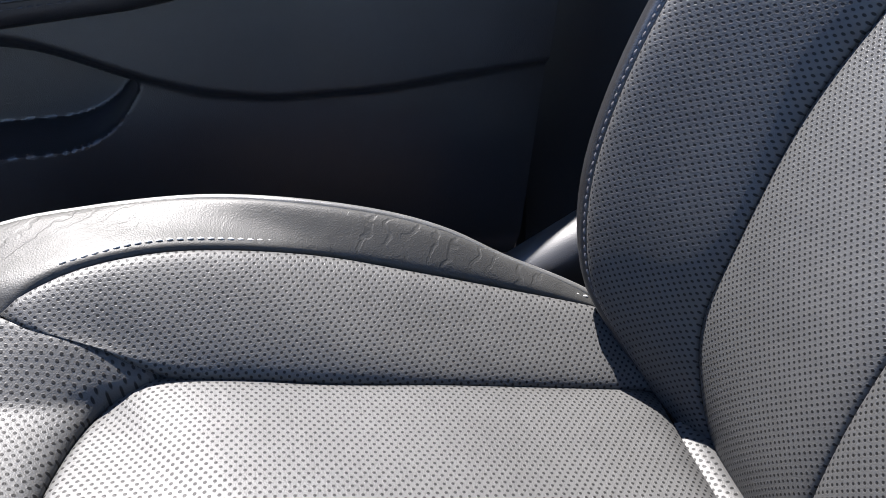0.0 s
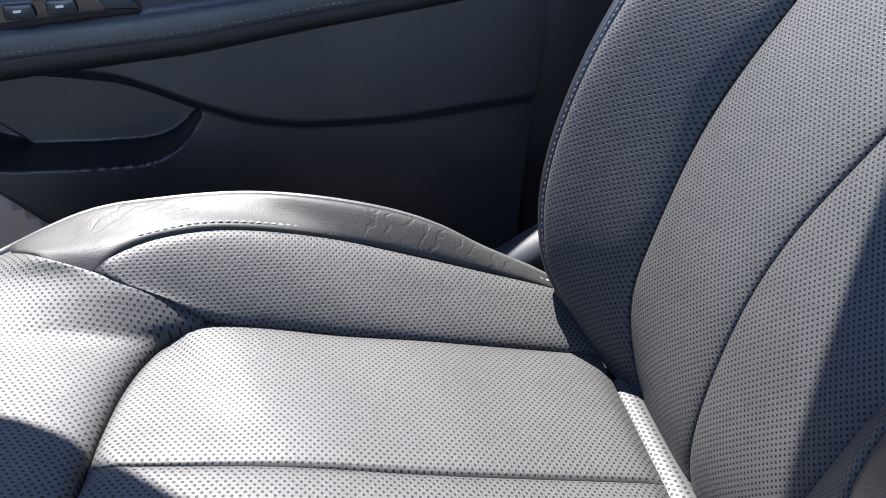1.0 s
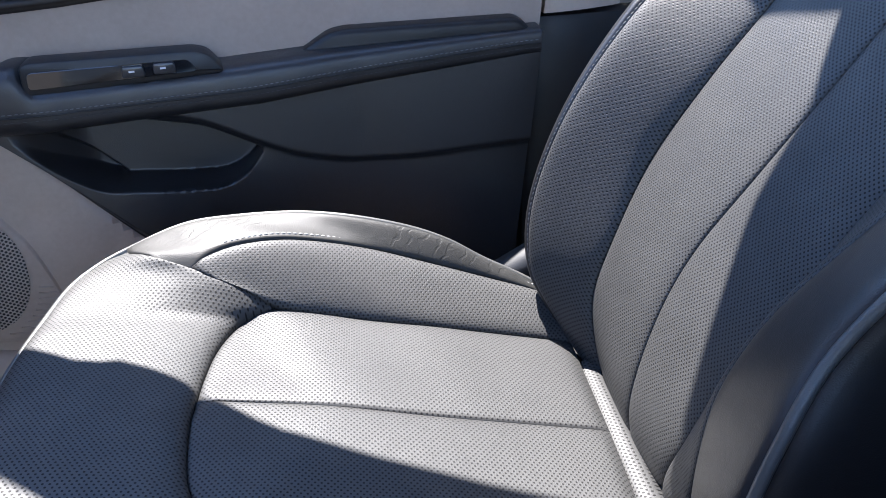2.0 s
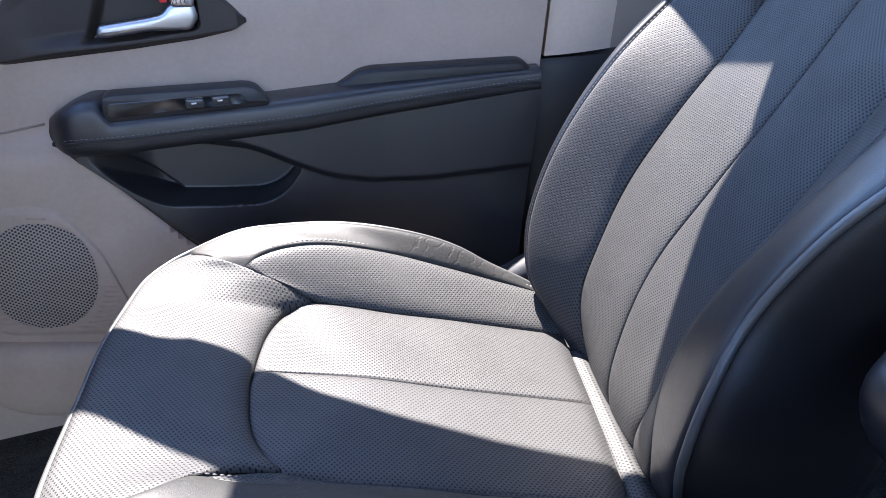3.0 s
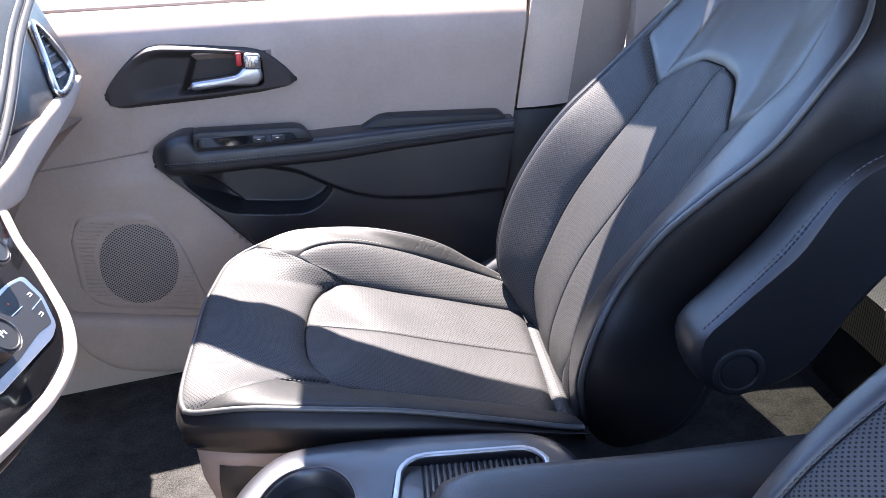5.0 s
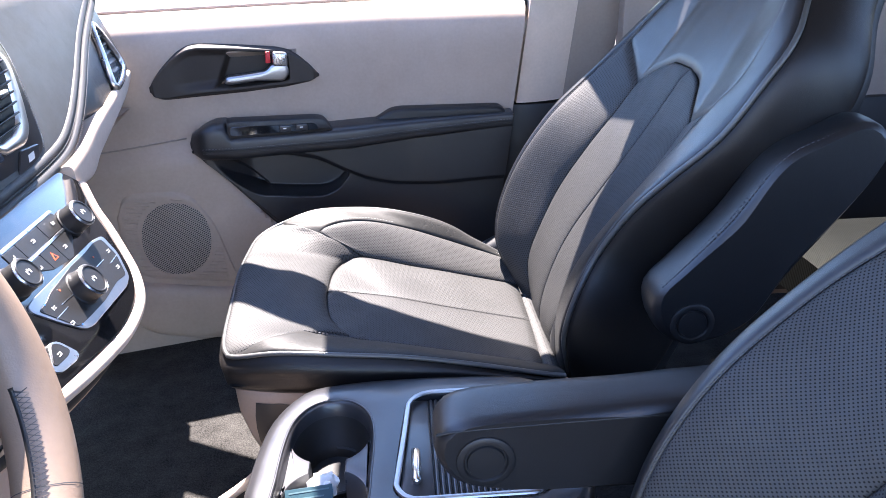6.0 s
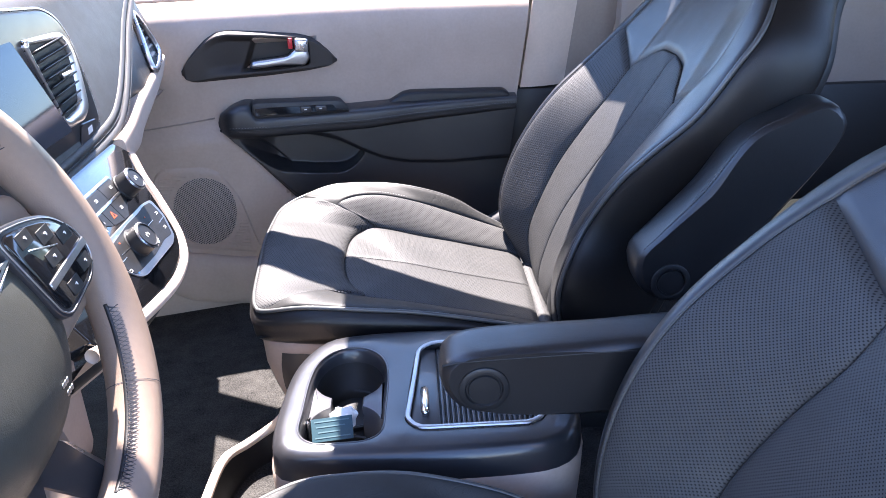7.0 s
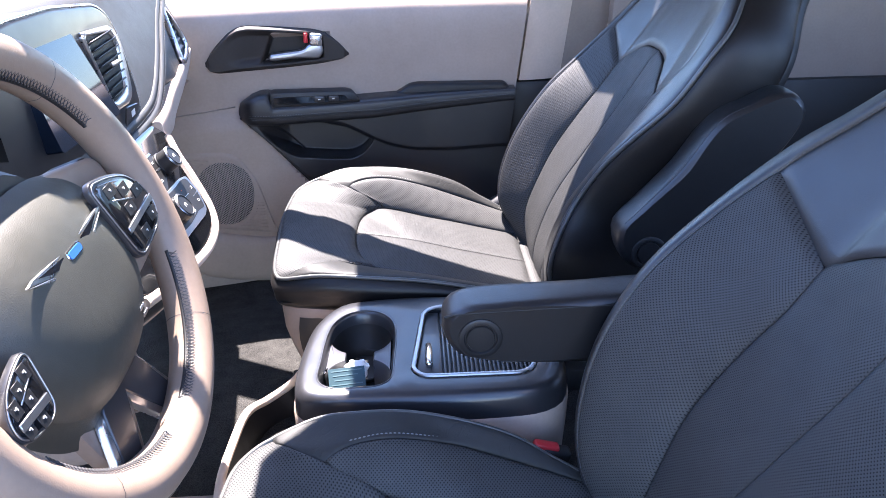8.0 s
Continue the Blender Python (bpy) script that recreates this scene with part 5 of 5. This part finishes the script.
stack_out = [(0.188, 0.588), (0.206, 0.568), (0.196, 0.558), (0.178, 0.537), (0.168, 0.517), (0.152, 0.494), (0.137, 0.475), (0.118, 0.463), (0.098, 0.456), (0.068, 0.452), (0.033, 0.451), (-0.012, 0.454), (-0.06, 0.459), (-0.12, 0.465), (-0.175, 0.475), (-0.175, 0.588)]
stack = part("control_fascia", prism_mesh("p", rounded([st(*q) for q in stack_out], 0.012), stack_frame(-0.03), 0.03, black_gloss, 0.003), dash, "gloss black control stack")
trim_line = [st(y, z) for y, z in ((0.210, 0.566), (0.2058, 0.5605), (0.1864, 0.5382), (0.1764, 0.5173), (0.1603, 0.4928), (0.1445, 0.4723), (0.1246, 0.4583), (0.1029, 0.4499), (0.0711, 0.4454), (0.0336, 0.4442), (-0.0106, 0.4476), (-0.0568, 0.4527), (-0.1007, 0.459), (-0.18, 0.472))]
part("stack_trim", tube_mesh("p", [stack_frame(-0.006) @ Vector((*q, 0)) for q in curve(trim_line, 70)], 0.0080, beige_light, 10, flat=1.0, up=tuple(SN)), dash, "pale beige rim of the control stack")
part("stack_side", sheet_mesh("p", np.stack([np.array([stack_frame(-0.012) @ Vector((*q, 0)) for q in curve(trim_line, 40)]), np.array([stack_frame(-0.012) @ Vector((*q, 0)) for q in curve(trim_line, 40)]) + np.array([-0.05, 0, -0.06])], axis=1), beige), dash)
part("lower_fascia", box_mesh("p", (0.20, 0.18, 0.24), (-0.54, -0.03, 0.29), beige, 0.03, 4), dash, "beige lower centre stack")
part("stack_slot", tube_mesh("p", [stack_frame(-0.03) @ Vector((*q, 0)) + Vector((-0.014, 0, -0.022)) for q in curve(trim_line[7:], 30)], 0.009, black_deep, 8), dash)
part("stack_lip", tube_mesh("p", [stack_frame(-0.03) @ Vector((*q, 0)) + Vector((-0.020, 0, -0.034)) for q in curve(trim_line[7:], 30)], 0.0055, beige, 8), dash, "beige lower lip under the stack")


def knob(y, z, r, h):
    m = stack_frame(0.0) @ Matrix.Translation((*st(y, z), 0))
    k = part("knob", lathe_mesh("p", [(r * 1.08, 0), (r * 1.08, 0.003), (r, 0.004), (r * 0.97, h * 0.8), (r * 0.94, h * 0.93), (r * 0.86, h), (r * 0.80, h), (r * 0.76, h - 0.0012), (0.0005, h - 0.0012)], m, black_soft, 40), stack, "black rotary knob with printed top")
    part("knob_ring", lathe_mesh("p", [(r * 0.99, h * 0.86), (r * 1.0, h * 0.90), (r * 0.93, h * 0.96), (r * 0.90, h * 0.93)], m, silver, 40), k)
    for i in range(3):
        mm = m @ Matrix.Translation((-0.003 + 0.003 * i, 0.002 * (i % 2), h - 0.0009))
        part("symbol", bm_mesh(box_bm((0.0012, 0.0044 - 0.0014 * (i % 2), 0.0006), 0.0, 1), "p", white_print, mm), k)


knob(0.1140, 0.5463, 0.0170, 0.024)
knob(0.0318, 0.5004, 0.0192, 0.022)
knob(-0.040, 0.5424, 0.0170, 0.024)


def face_key(name, pts, mat, d=0.0, h=0.001, r=0.0012, label=""):
    """A flush key or strip on the stack from its (y, z) outline."""
    return part(name, prism_mesh("p", rounded([st(*q) for q in pts], r, 4), stack_frame(d), h, mat, 0.0003, 1), stack, label)


def symbol(y, z, kind, mat=white_print, d=0.0018):
    """A small printed mark: a few thin strokes."""
    strokes = {0: ((-0.0022, 0, 0.0014, 0.0040), (0.0012, 0.0008, 0.0036, 0.0012), (0.0016, -0.0014, 0.0022, 0.0010)),
               1: ((0, 0.0014, 0.0050, 0.0009), (0, -0.0014, 0.0050, 0.0009), (0.0030, 0, 0.0010, 0.0034)),
               2: ((0, 0, 0.0046, 0.0012), (0.0018, 0.0014, 0.0011, 0.0026)),
               3: ((0, 0, 0.0020, 0.0020),)}[kind]
    m = stack_frame(d) @ Matrix.Translation((*st(y, z), 0))
    meshes = [bm_mesh(box_bm((w, h, 0.0004), 0.0, 1), "p", mat, m @ Matrix.Translation((dy, dz, 0))) for dy, dz, w, h in strokes]
    part("symbol", joined("p", meshes, mat), stack)


# two rows of keys under bright edges
cut = [0.107, 0.062, 0.0095, -0.018]
for y1, y0, k in zip(cut[:-1], cut[1:], (0, 1, 2)):
    lean = 0.004 if k == 0 else 0.0
    face_key("button", [(y1 - lean - 0.0005, 0.5632), (y1 + lean - 0.0005, 0.5478), (y0 + 0.0005, 0.5484), (y0 + 0.0005, 0.5638)], black_soft)
    symbol((0.0883, 0.0357, -0.008)[k], 0.5560, k)
face_key("button_edge", [(0.103, 0.5668), (0.105, 0.5638), (-0.018, 0.5644), (-0.016, 0.5676)], silver, 0.0, 0.0016, label="bright edge of the key row")
cut = [0.106, 0.057, 0.027, -0.012]
for y1, y0, k in zip(cut[:-1], cut[1:], (1, 0, 2)):
    low = {0.106: 0.5400, 0.057: 0.5240, 0.027: 0.5275, -0.012: 0.5415}
    pts = [(y1 - 0.0005, 0.5440), (y1 - 0.0005, low[y1]), (y0 + 0.0005, low[y0]), (y0 + 0.0005, 0.5446)]
    if y1 > 0.1:
        pts[1:2] = [(0.098, 0.5360), (0.070, 0.5232)]
    face_key("button", pts, black_soft)
symbol(0.0702, 0.5346, 1)
symbol(0.0105, 0.5356, 2)
face_key("button_edge", [(0.110, 0.5472), (0.110, 0.5444), (-0.016, 0.5450), (-0.018, 0.5478)], silver, 0.0, 0.0016, label="bright edge of the key row")
face_key("hazard_mark", [(0.0431, 0.5400), (0.0485, 0.5320), (0.0377, 0.5320)], orange, 0.001, 0.0006, 0.0004, "orange hazard triangle")
face_key("hazard_core", [(0.0431, 0.5374), (0.0462, 0.5330), (0.0400, 0.5330)], black_soft, 0.0013, 0.0006, 0.0002)
# climate panel
panel = [(0.1396, 0.5166), (0.1364, 0.4958), (0.1165, 0.4742), (0.0982, 0.4702), (0.0404, 0.4723), (-0.0004, 0.4737), (-0.0153, 0.4775), (-0.0331, 0.4948), (-0.0509, 0.5162), (-0.0501, 0.5222), (-0.0318, 0.5233), (0.0493, 0.5217), (0.1153, 0.5204)]
mid = np.array(panel).mean(axis=0)
face_key("control_panel", [tuple(mid + (np.array(q) - mid) * 1.03) for q in panel], satin_grey, 0.0, 0.0018, 0.006, "satin silver edged climate panel")
inner = [(0.1340, 0.5160), (0.1327, 0.4959), (0.1148, 0.4766), (0.0903, 0.4796), (0.0434, 0.4781), (0.0004, 0.4804), (-0.0214, 0.4825), (-0.0317, 0.4953), (-0.0469, 0.5146), (-0.0272, 0.5149), (-0.0136, 0.5176), (0.0476, 0.5197), (0.0876, 0.5182), (0.1152, 0.5190)]
face_key("control_face", inner, black_soft, 0.0012, 0.0014, 0.005)
for y, z, kind, mat in ((0.0920, 0.5103, 3, orange), (0.1240, 0.5037, 1, white_print), (0.1129, 0.4875, 1, white_print), (0.0407, 0.5118, 0, white_print), (0.0009, 0.5134, 3, orange), (0.0170, 0.4994, 0, white_print), (-0.0342, 0.5148, 3, blue_enamel), (-0.0274, 0.5077, 0, white_print), (-0.0260, 0.4886, 1, white_print), (-0.0161, 0.4815, 3, blue_enamel)):
    symbol(y, z, kind, mat, 0.0030)
for (y0, z0), (y1, z1) in (((-0.0146, 0.5047), (0.0335, 0.5013)), ((-0.0368, 0.5003), (-0.0091, 0.4996)), ((0.0820, 0.5024), (0.1034, 0.5019)), ((0.1090, 0.4948), (0.1326, 0.4952))):
    d = Vector(st(y1, z1)) - Vector(st(y0, z0))
    m = stack_frame(0.0028) @ Matrix.Translation((*((Vector(st(y0, z0)) + Vector(st(y1, z1))) / 2), 0)) @ Matrix.Rotation(math.atan2(d.y, d.x), 4, "Z")
    part("key_line", bm_mesh(box_bm((d.length, 0.0009, 0.0005), 0.0, 1), "p", silver, m), stack)
# park key in its bright frame, under a fine split line
face_key("start_rim", [(-0.0627, 0.4897), (-0.0537, 0.4700), (-0.0646, 0.4681), (-0.0925, 0.4718), (-0.1006, 0.4773), (-0.0763, 0.4941)], silver, 0.0, 0.003, 0.006, "satin silver key frame")
face_key("button", [(-0.0664, 0.4887), (-0.0607, 0.4778), (-0.0683, 0.4759), (-0.0915, 0.4778), (-0.0944, 0.4810), (-0.0754, 0.4923)], black_soft, 0.0026, 0.0012, 0.005)
symbol(-0.0781, 0.4822, 1, white_print, 0.0042)

# ---- steering wheel ----
wheel = thing("steering_wheel", (-0.30, -0.42, 0.60), "beige leather steering wheel with black hub and silver winged emblem", "steering wheel")
WT = radians(19.8)
wm = Matrix((Vector((0, 1, 0)), Vector((-math.sin(WT), 0, math.cos(WT))), Vector((math.cos(WT), 0, math.sin(WT))))).transposed().to_4x4()
wm = Matrix.Translation((-0.2535, -0.4523, 0.6438)) @ Matrix.Rotation(radians(-2.2), 4, "Z") @ wm @ Matrix.Rotation(radians(3.7), 4, "Z")
R0 = 0.1762
hm = wm @ Matrix.Translation((0, 0, 0.026))


def wheel_ring(R, half, deep, dz, a0, a1, mat, n=120):
    """A ring with an oval section: half across, deep along the axle."""
    closed = a1 - a0 > 359
    G = []
    for i in range(n):
        a = radians(a0 + (a1 - a0) * i / (n if closed else n - 1))
        row = []
        for k in range(16):
            b = 2 * math.pi * k / 16
            r = R + half * math.cos(b)
            row.append(wm @ Vector((r * math.cos(a), r * math.sin(a), dz + deep * math.sin(b))))
        G.append(row)
    G = np.array(G)
    return mesh_of("p", G.reshape(-1, 3), grid_faces(n, 16, closed, True), mat)


part("rim", wheel_ring(R0 - 0.002, 0.0212, 0.0205, -0.003, 0, 360, beige_leather), wheel, "beige stitched leather rim")
part("rim_back", wheel_ring(R0 + 0.0062, 0.0180, 0.0160, -0.0085, 0, 360, black_soft), wheel, "black leather back of the rim")
for a in (-48, 47, 133, 227):
    part("rim_joint", wheel_ring(R0 - 0.002, 0.0215, 0.0208, -0.003, a - 0.12, a + 0.12, thread_dark, 3), wheel)
for lo, hi in ((-82, -24), (28, 74), (106, 152), (204, 262)):
    lace = [wm @ Vector(((R0 - 0.0200) * math.cos(radians(a)), (R0 - 0.0200) * math.sin(radians(a)), 0.0026)) for a in np.linspace(lo, hi, 50)]
    band = part("lacing", tube_mesh("p", lace, 0.0028, black_soft, 8), wheel, "dark laced seam of the rim")
    for flip in (0, 1):
        zig = []
        for i, a in enumerate(np.arange(lo + 1, hi - 1, 1.3)):
            k = 0.0048 if (i + flip) % 2 else -0.0018
            zig.append(tuple(wm @ Vector(((R0 - 0.0215 + k) * math.cos(radians(a)), (R0 - 0.0215 + k) * math.sin(radians(a)), 0.0066 + 0.9 * k))))
        part("thread", tube_mesh("p", zig, 0.0006, thread_dark, 5), band, "dark crossed thread")


def hub_mesh(inner, outer, bottom, z0, z1, mat, sag=0.0):
    """The airbag cover: a domed shield form between two sizes."""
    G = []
    for i in range(16):
        k = inner + (outer - inner) * i / 15
        row = []
        for j in range(64):
            a = 2 * math.pi * j / 64
            c, s = math.cos(a), math.sin(a)
            x = 0.113 * math.copysign(abs(c) ** 0.75, c) * (1 - 0.20 * (s < 0) * abs(s))
            y = (0.086 if s > 0 else bottom) * math.copysign(abs(s) ** 0.8, s)
            z = z0 - (z0 - z1) * k**3.5 - sag * max(0, -s) * k
            row.append(hm @ Vector((x * k, y * k - 0.020, z)))
        G.append(row)
    G = np.array(G)
    return mesh_of("p", G.reshape(-1, 3), grid_faces(16, 64, False, True), mat)


hub = part("hub", hub_mesh(0.0, 1.04, 0.080, -0.010, -0.036, hub_leather), wheel, "dark grey grained airbag cover")
part("hub_chin", hub_mesh(0.0, 1.04, 0.108, -0.030, -0.062, hub_leather), wheel, "dark grained lower edge of the hub")
part("hub_back", lathe_mesh("p", [(0.09, -0.09), (0.095, -0.06), (0.085, -0.045), (0.01, -0.044)], hm, black_soft, 32), wheel)
# emblem: a pair of narrow wings
for sgn in (1, -1):
    part("emblem_wing", prism_mesh("p", [(sgn * 0.008, -0.006), (sgn * 0.008, 0.006), (sgn * 0.058, 0.0095), (sgn * 0.068, 0.008), (sgn * 0.040, 0.000)][::sgn], hm @ Matrix.Translation((0, 0.013, -0.0138)), 0.002, silver, 0.0006, 1), hub, "silver wing emblem")
    part("wing_inlay", prism_mesh("p", [(sgn * 0.016, -0.0034), (sgn * 0.016, 0.0036), (sgn * 0.054, 0.0074), (sgn * 0.038, 0.0015)][::sgn], hm @ Matrix.Translation((0, 0.013, -0.0119)), 0.0006, black_gloss, 0.0, 1), hub)
    part("emblem_wing", prism_mesh("p", [(0.0, -0.0125), (sgn * 0.030, -0.0075), (sgn * 0.068, 0.0075), (sgn * 0.030, -0.0035), (0.0, -0.0075)][::-sgn], hm @ Matrix.Translation((0, 0.013, -0.0138)), 0.0022, silver, 0.0005, 1), hub)
badge = part("emblem_badge", prism_mesh("p", rounded([(-0.012, -0.0045), (0.012, -0.0045), (0.012, 0.0045), (-0.012, 0.0045)], 0.004), hm @ Matrix.Translation((0, 0.013, -0.0135)), 0.0030, chrome, 0.0008, 1), hub, "chrome edged badge")
part("enamel", prism_mesh("p", rounded([(-0.010, -0.003), (0.010, -0.003), (0.010, 0.003), (-0.010, 0.003)], 0.0028), hm @ Matrix.Translation((0, 0.013, -0.0107)), 0.0008, blue_enamel, 0.0, 1), badge, "blue enamel")
for i in range(6):
    part("moulded_mark", bm_mesh(box_bm((0.0022, 0.0045, 0.001), 0.0003, 1), "p", silver, hm @ Matrix.Translation((0.036 + 0.0035 * (i % 3), -0.066 - 0.006 * (i // 3), -0.0150)) @ Matrix.Rotation(radians(25), 4, "X")), hub)
# spokes with their switch pods
def pod_line(pts, sgn):
    if sgn > 0:
        return list(pts)
    return [(-(0.105 + (x - 0.060) * 0.58), y * 0.6 - 0.026) for x, y in pts][::-1]


for sgn in (1, -1):
    inner = 0.04
    part("spoke", prism_mesh("p", rounded([(sgn * inner, 0.066), (sgn * 0.150, 0.046), (sgn * 0.162, -0.058), (sgn * (inner + 0.01), -0.068)][::sgn], 0.016), hm @ Matrix.Translation((0, 0, -0.060)), 0.024, beige_leather, 0.006, 3), wheel, "beige leather spoke")
    part("spoke_core", prism_mesh("p", rounded([(sgn * 0.04, 0.060), (sgn * 0.140, 0.050), (sgn * 0.140, -0.025), (sgn * 0.05, -0.030)][::sgn], 0.010), hm @ Matrix.Translation((0, 0, -0.068)), 0.030, black_soft, 0.004, 2), wheel)
    pod = part("switch_pod", prism_mesh("p", rounded(pod_line([(0.060, 0.043), (0.100, 0.036), (0.129, 0.025), (0.149, 0.003), (0.152, -0.020), (0.134, -0.035), (0.075, -0.042)], sgn), 0.016), hm @ Matrix.Translation((0, 0, -0.017)), 0.006, black_console, 0.002), wheel, "black switch pod with silver lines")
    loop = [hm @ Vector((*q, -0.0108)) for q in curve(rounded(pod_line([(0.063, 0.040), (0.099, 0.033), (0.127, 0.023), (0.146, 0.002), (0.149, -0.019), (0.132, -0.032), (0.078, -0.039)], sgn), 0.014), 80, closed=True)]
    part("pod_rim", tube_mesh("p", loop, 0.0007, satin_grey, 6, closed=True), pod, "thin silver rim")
    part("pod_face", prism_mesh("p", rounded(pod_line([(0.066, 0.037), (0.098, 0.030), (0.125, 0.021), (0.143, 0.001), (0.146, -0.018), (0.130, -0.029), (0.080, -0.036)], sgn), 0.012), hm @ Matrix.Translation((0, 0, -0.0135)), 0.0035, black_gloss, 0.0012), pod)
    part("pod_bar", bm_mesh(box_bm((0.066 if sgn > 0 else 0.036, 0.0060, 0.0016), 0.0006, 1), "p", satin_grey, hm @ Matrix.Translation((0.114 if sgn > 0 else -0.134, -0.011 if sgn > 0 else -0.034, -0.0096)) @ Matrix.Rotation(radians(sgn * 4), 4, "Z")), pod)
    part("pod_line", bm_mesh(box_bm((0.034 if sgn > 0 else 0.020, 0.0014, 0.0012), 0.0004, 1), "p", silver, hm @ Matrix.Translation((0.100 if sgn > 0 else -0.130, 0.010 if sgn > 0 else -0.020, -0.0098)) @ Matrix.Rotation(radians(sgn * -20), 4, "Z")), pod)
    for i, (x, y) in enumerate(((0.088, 0.024), (0.110, 0.016), (0.130, 0.006), (0.104, 0.000), (0.132, -0.020), (0.106, -0.026))):
        if sgn < 0:
            x, y = 0.105 + (x - 0.060) * 0.58, y * 0.6 - 0.026
        b = part("button", bm_mesh(box_bm((0.017 if sgn > 0 else 0.010, 0.011, 0.0008), 0.0003, 1), "p", black_soft, hm @ Matrix.Translation((sgn * x, y, -0.0098))), pod)
        part("symbol", bm_mesh(box_bm((0.0026, 0.0007, 0.0004), 0, 1), "p", white_print, hm @ Matrix.Translation((sgn * x, y + 0.001, -0.0090)) @ Matrix.Rotation(radians(12), 4, "Z")), b)
        part("symbol", bm_mesh(box_bm((0.0007, 0.0020, 0.0004), 0, 1), "p", white_print, hm @ Matrix.Translation((sgn * x + 0.001, y, -0.0090))), b)
# lower spokes: a beige web and two dark legs with silver edges
part("lower_web", prism_mesh("p", rounded([(-0.070, -0.060), (0.070, -0.060), (0.055, -0.150), (0.020, -0.155), (0.0, -0.132), (-0.020, -0.155), (-0.055, -0.150)], 0.012), wm @ Matrix.Translation((0, 0, -0.044)), 0.014, beige_leather, 0.005, 2), wheel, "beige leather lower spoke")
for sgn in (1, -1):
    leg = part("lower_spoke", prism_mesh("p", rounded([(sgn * -0.016, -0.104), (sgn * 0.044, -0.108), (sgn * 0.068, -0.162), (sgn * 0.062, -0.176), (sgn * 0.030, -0.176)][::sgn], 0.008), wm @ Matrix.Translation((0, 0, -0.029)), 0.008, silver, 0.003, 2), wheel, "silver edged lower spoke leg")
    part("inlay", prism_mesh("p", rounded([(sgn * -0.010, -0.100), (sgn * 0.038, -0.103), (sgn * 0.059, -0.157), (sgn * 0.055, -0.167), (sgn * 0.034, -0.168)][::sgn], 0.007), wm @ Matrix.Translation((0, 0, -0.0225)), 0.003, black_console, 0.001, 1), leg, "black satin inlay")
part("column", lathe_mesh("p", [(0.055, -0.26), (0.055, -0.10), (0.05, -0.09), (0.01, -0.09)], wm, black_soft, 24), wheel)
# instrument hood behind the wheel
cl = thing("instrument_cluster", (-0.42, -0.42, 0.62), "dark instrument cluster behind the wheel", "instruments")
part("cluster_face", box_mesh("p", (0.02, 0.34, 0.16), (-0.43, -0.42, 0.70), black_soft, 0.01, 3, (0, -14, 0)), cl)
part("cluster_hood", shell_mesh("p", np.array([[(x, -0.42 + 0.20 * math.cos(a), 0.66 + 0.14 * math.sin(a)) for a in np.linspace(0, math.pi, 20)] for x in (-0.40, -0.43, -0.47, -0.55)]), 0.012, black_soft, (0, 0, 1)), cl)

# ---- belt buckle, belt anchor ----
bk = thing("belt_buckle", (0.18, -0.163, 0.16), "black seat belt buckle with red release button", "buckle")
part("buckle_body", box_mesh("p", (0.044, 0.022, 0.07), (0.186, -0.166, 0.185), black_soft, 0.006, 3, (0, 14, 0)), bk)
part("release_button", box_mesh("p", (0.036, 0.016, 0.016), (0.180, -0.166, 0.219), red, 0.004, 3, (0, 14, 0)), bk, "red release button")
an = thing("recliner_cover", (0.25, 0.66, 0.2), "black plastic cover beside the cushion", "seat cover")
part("cover_body", box_mesh("p", (0.14, 0.05, 0.10), (0.225, 0.665, 0.225), black_soft, 0.022, 4, (0, -28, 0)), an)

# ---- second row, seen behind the front seats ----
rear = thing("second_row_seat", (1.0, 0.52, 0.0), "pale grey leather second-row seat with black piping", "car seat")
RSG = np.array([[(x, y, 0.285 + 0.02 * math.sin(math.pi * (y - 0.22) / 0.42) - 0.03 * ((x - 0.98) / 0.26) ** 4) for y in np.linspace(0.22, 0.64, 16)] for x in np.linspace(0.74, 1.24, 16)])
part("cushion", shell_mesh("p", RSG, 0.08, leather_perf, (0, 0, -1)), rear, "perforated leather second-row cushion")
part("piping", tube_mesh("p", RSG[:, 0] + np.array([0, -0.002, 0.0]), 0.004, piping_leather_lit, 6), rear)
part("base", box_mesh("p", (0.42, 0.38, 0.20), (1.0, 0.43, 0.11), black_soft, 0.03, 3), rear)
part("backrest", box_mesh("p", (0.14, 0.46, 0.66), (1.36, 0.43, 0.60), leather_side, 0.05, 4, (0, 20, 0)), rear)

# ---- mirror at the windscreen's top ----
# Never in view; added to shade the upper rim of the wheel.
mir = thing("rear_view_mirror", (-0.37, -0.02, 1.2), "black rear-view mirror under the windscreen header", "mirror")
part("mirror_housing", box_mesh("p", (0.035, 0.25, 0.075), (-0.37, -0.03, 1.20), black_soft, 0.015, 4, (0, -12, 8)), mir)
part("mirror_glass", box_mesh("p", (0.003, 0.235, 0.062), (-0.352, -0.0275, 1.196), chrome, 0.001, 1, (0, -12, 8)), mir)
part("mirror_stalk", tube_mesh("p", [(-0.375, -0.02, 1.23), (-0.36, 0.0, 1.28), (-0.30, 0.0, 1.33), (-0.262, 0.0, 1.345)], 0.012, black_soft, 8), mir)
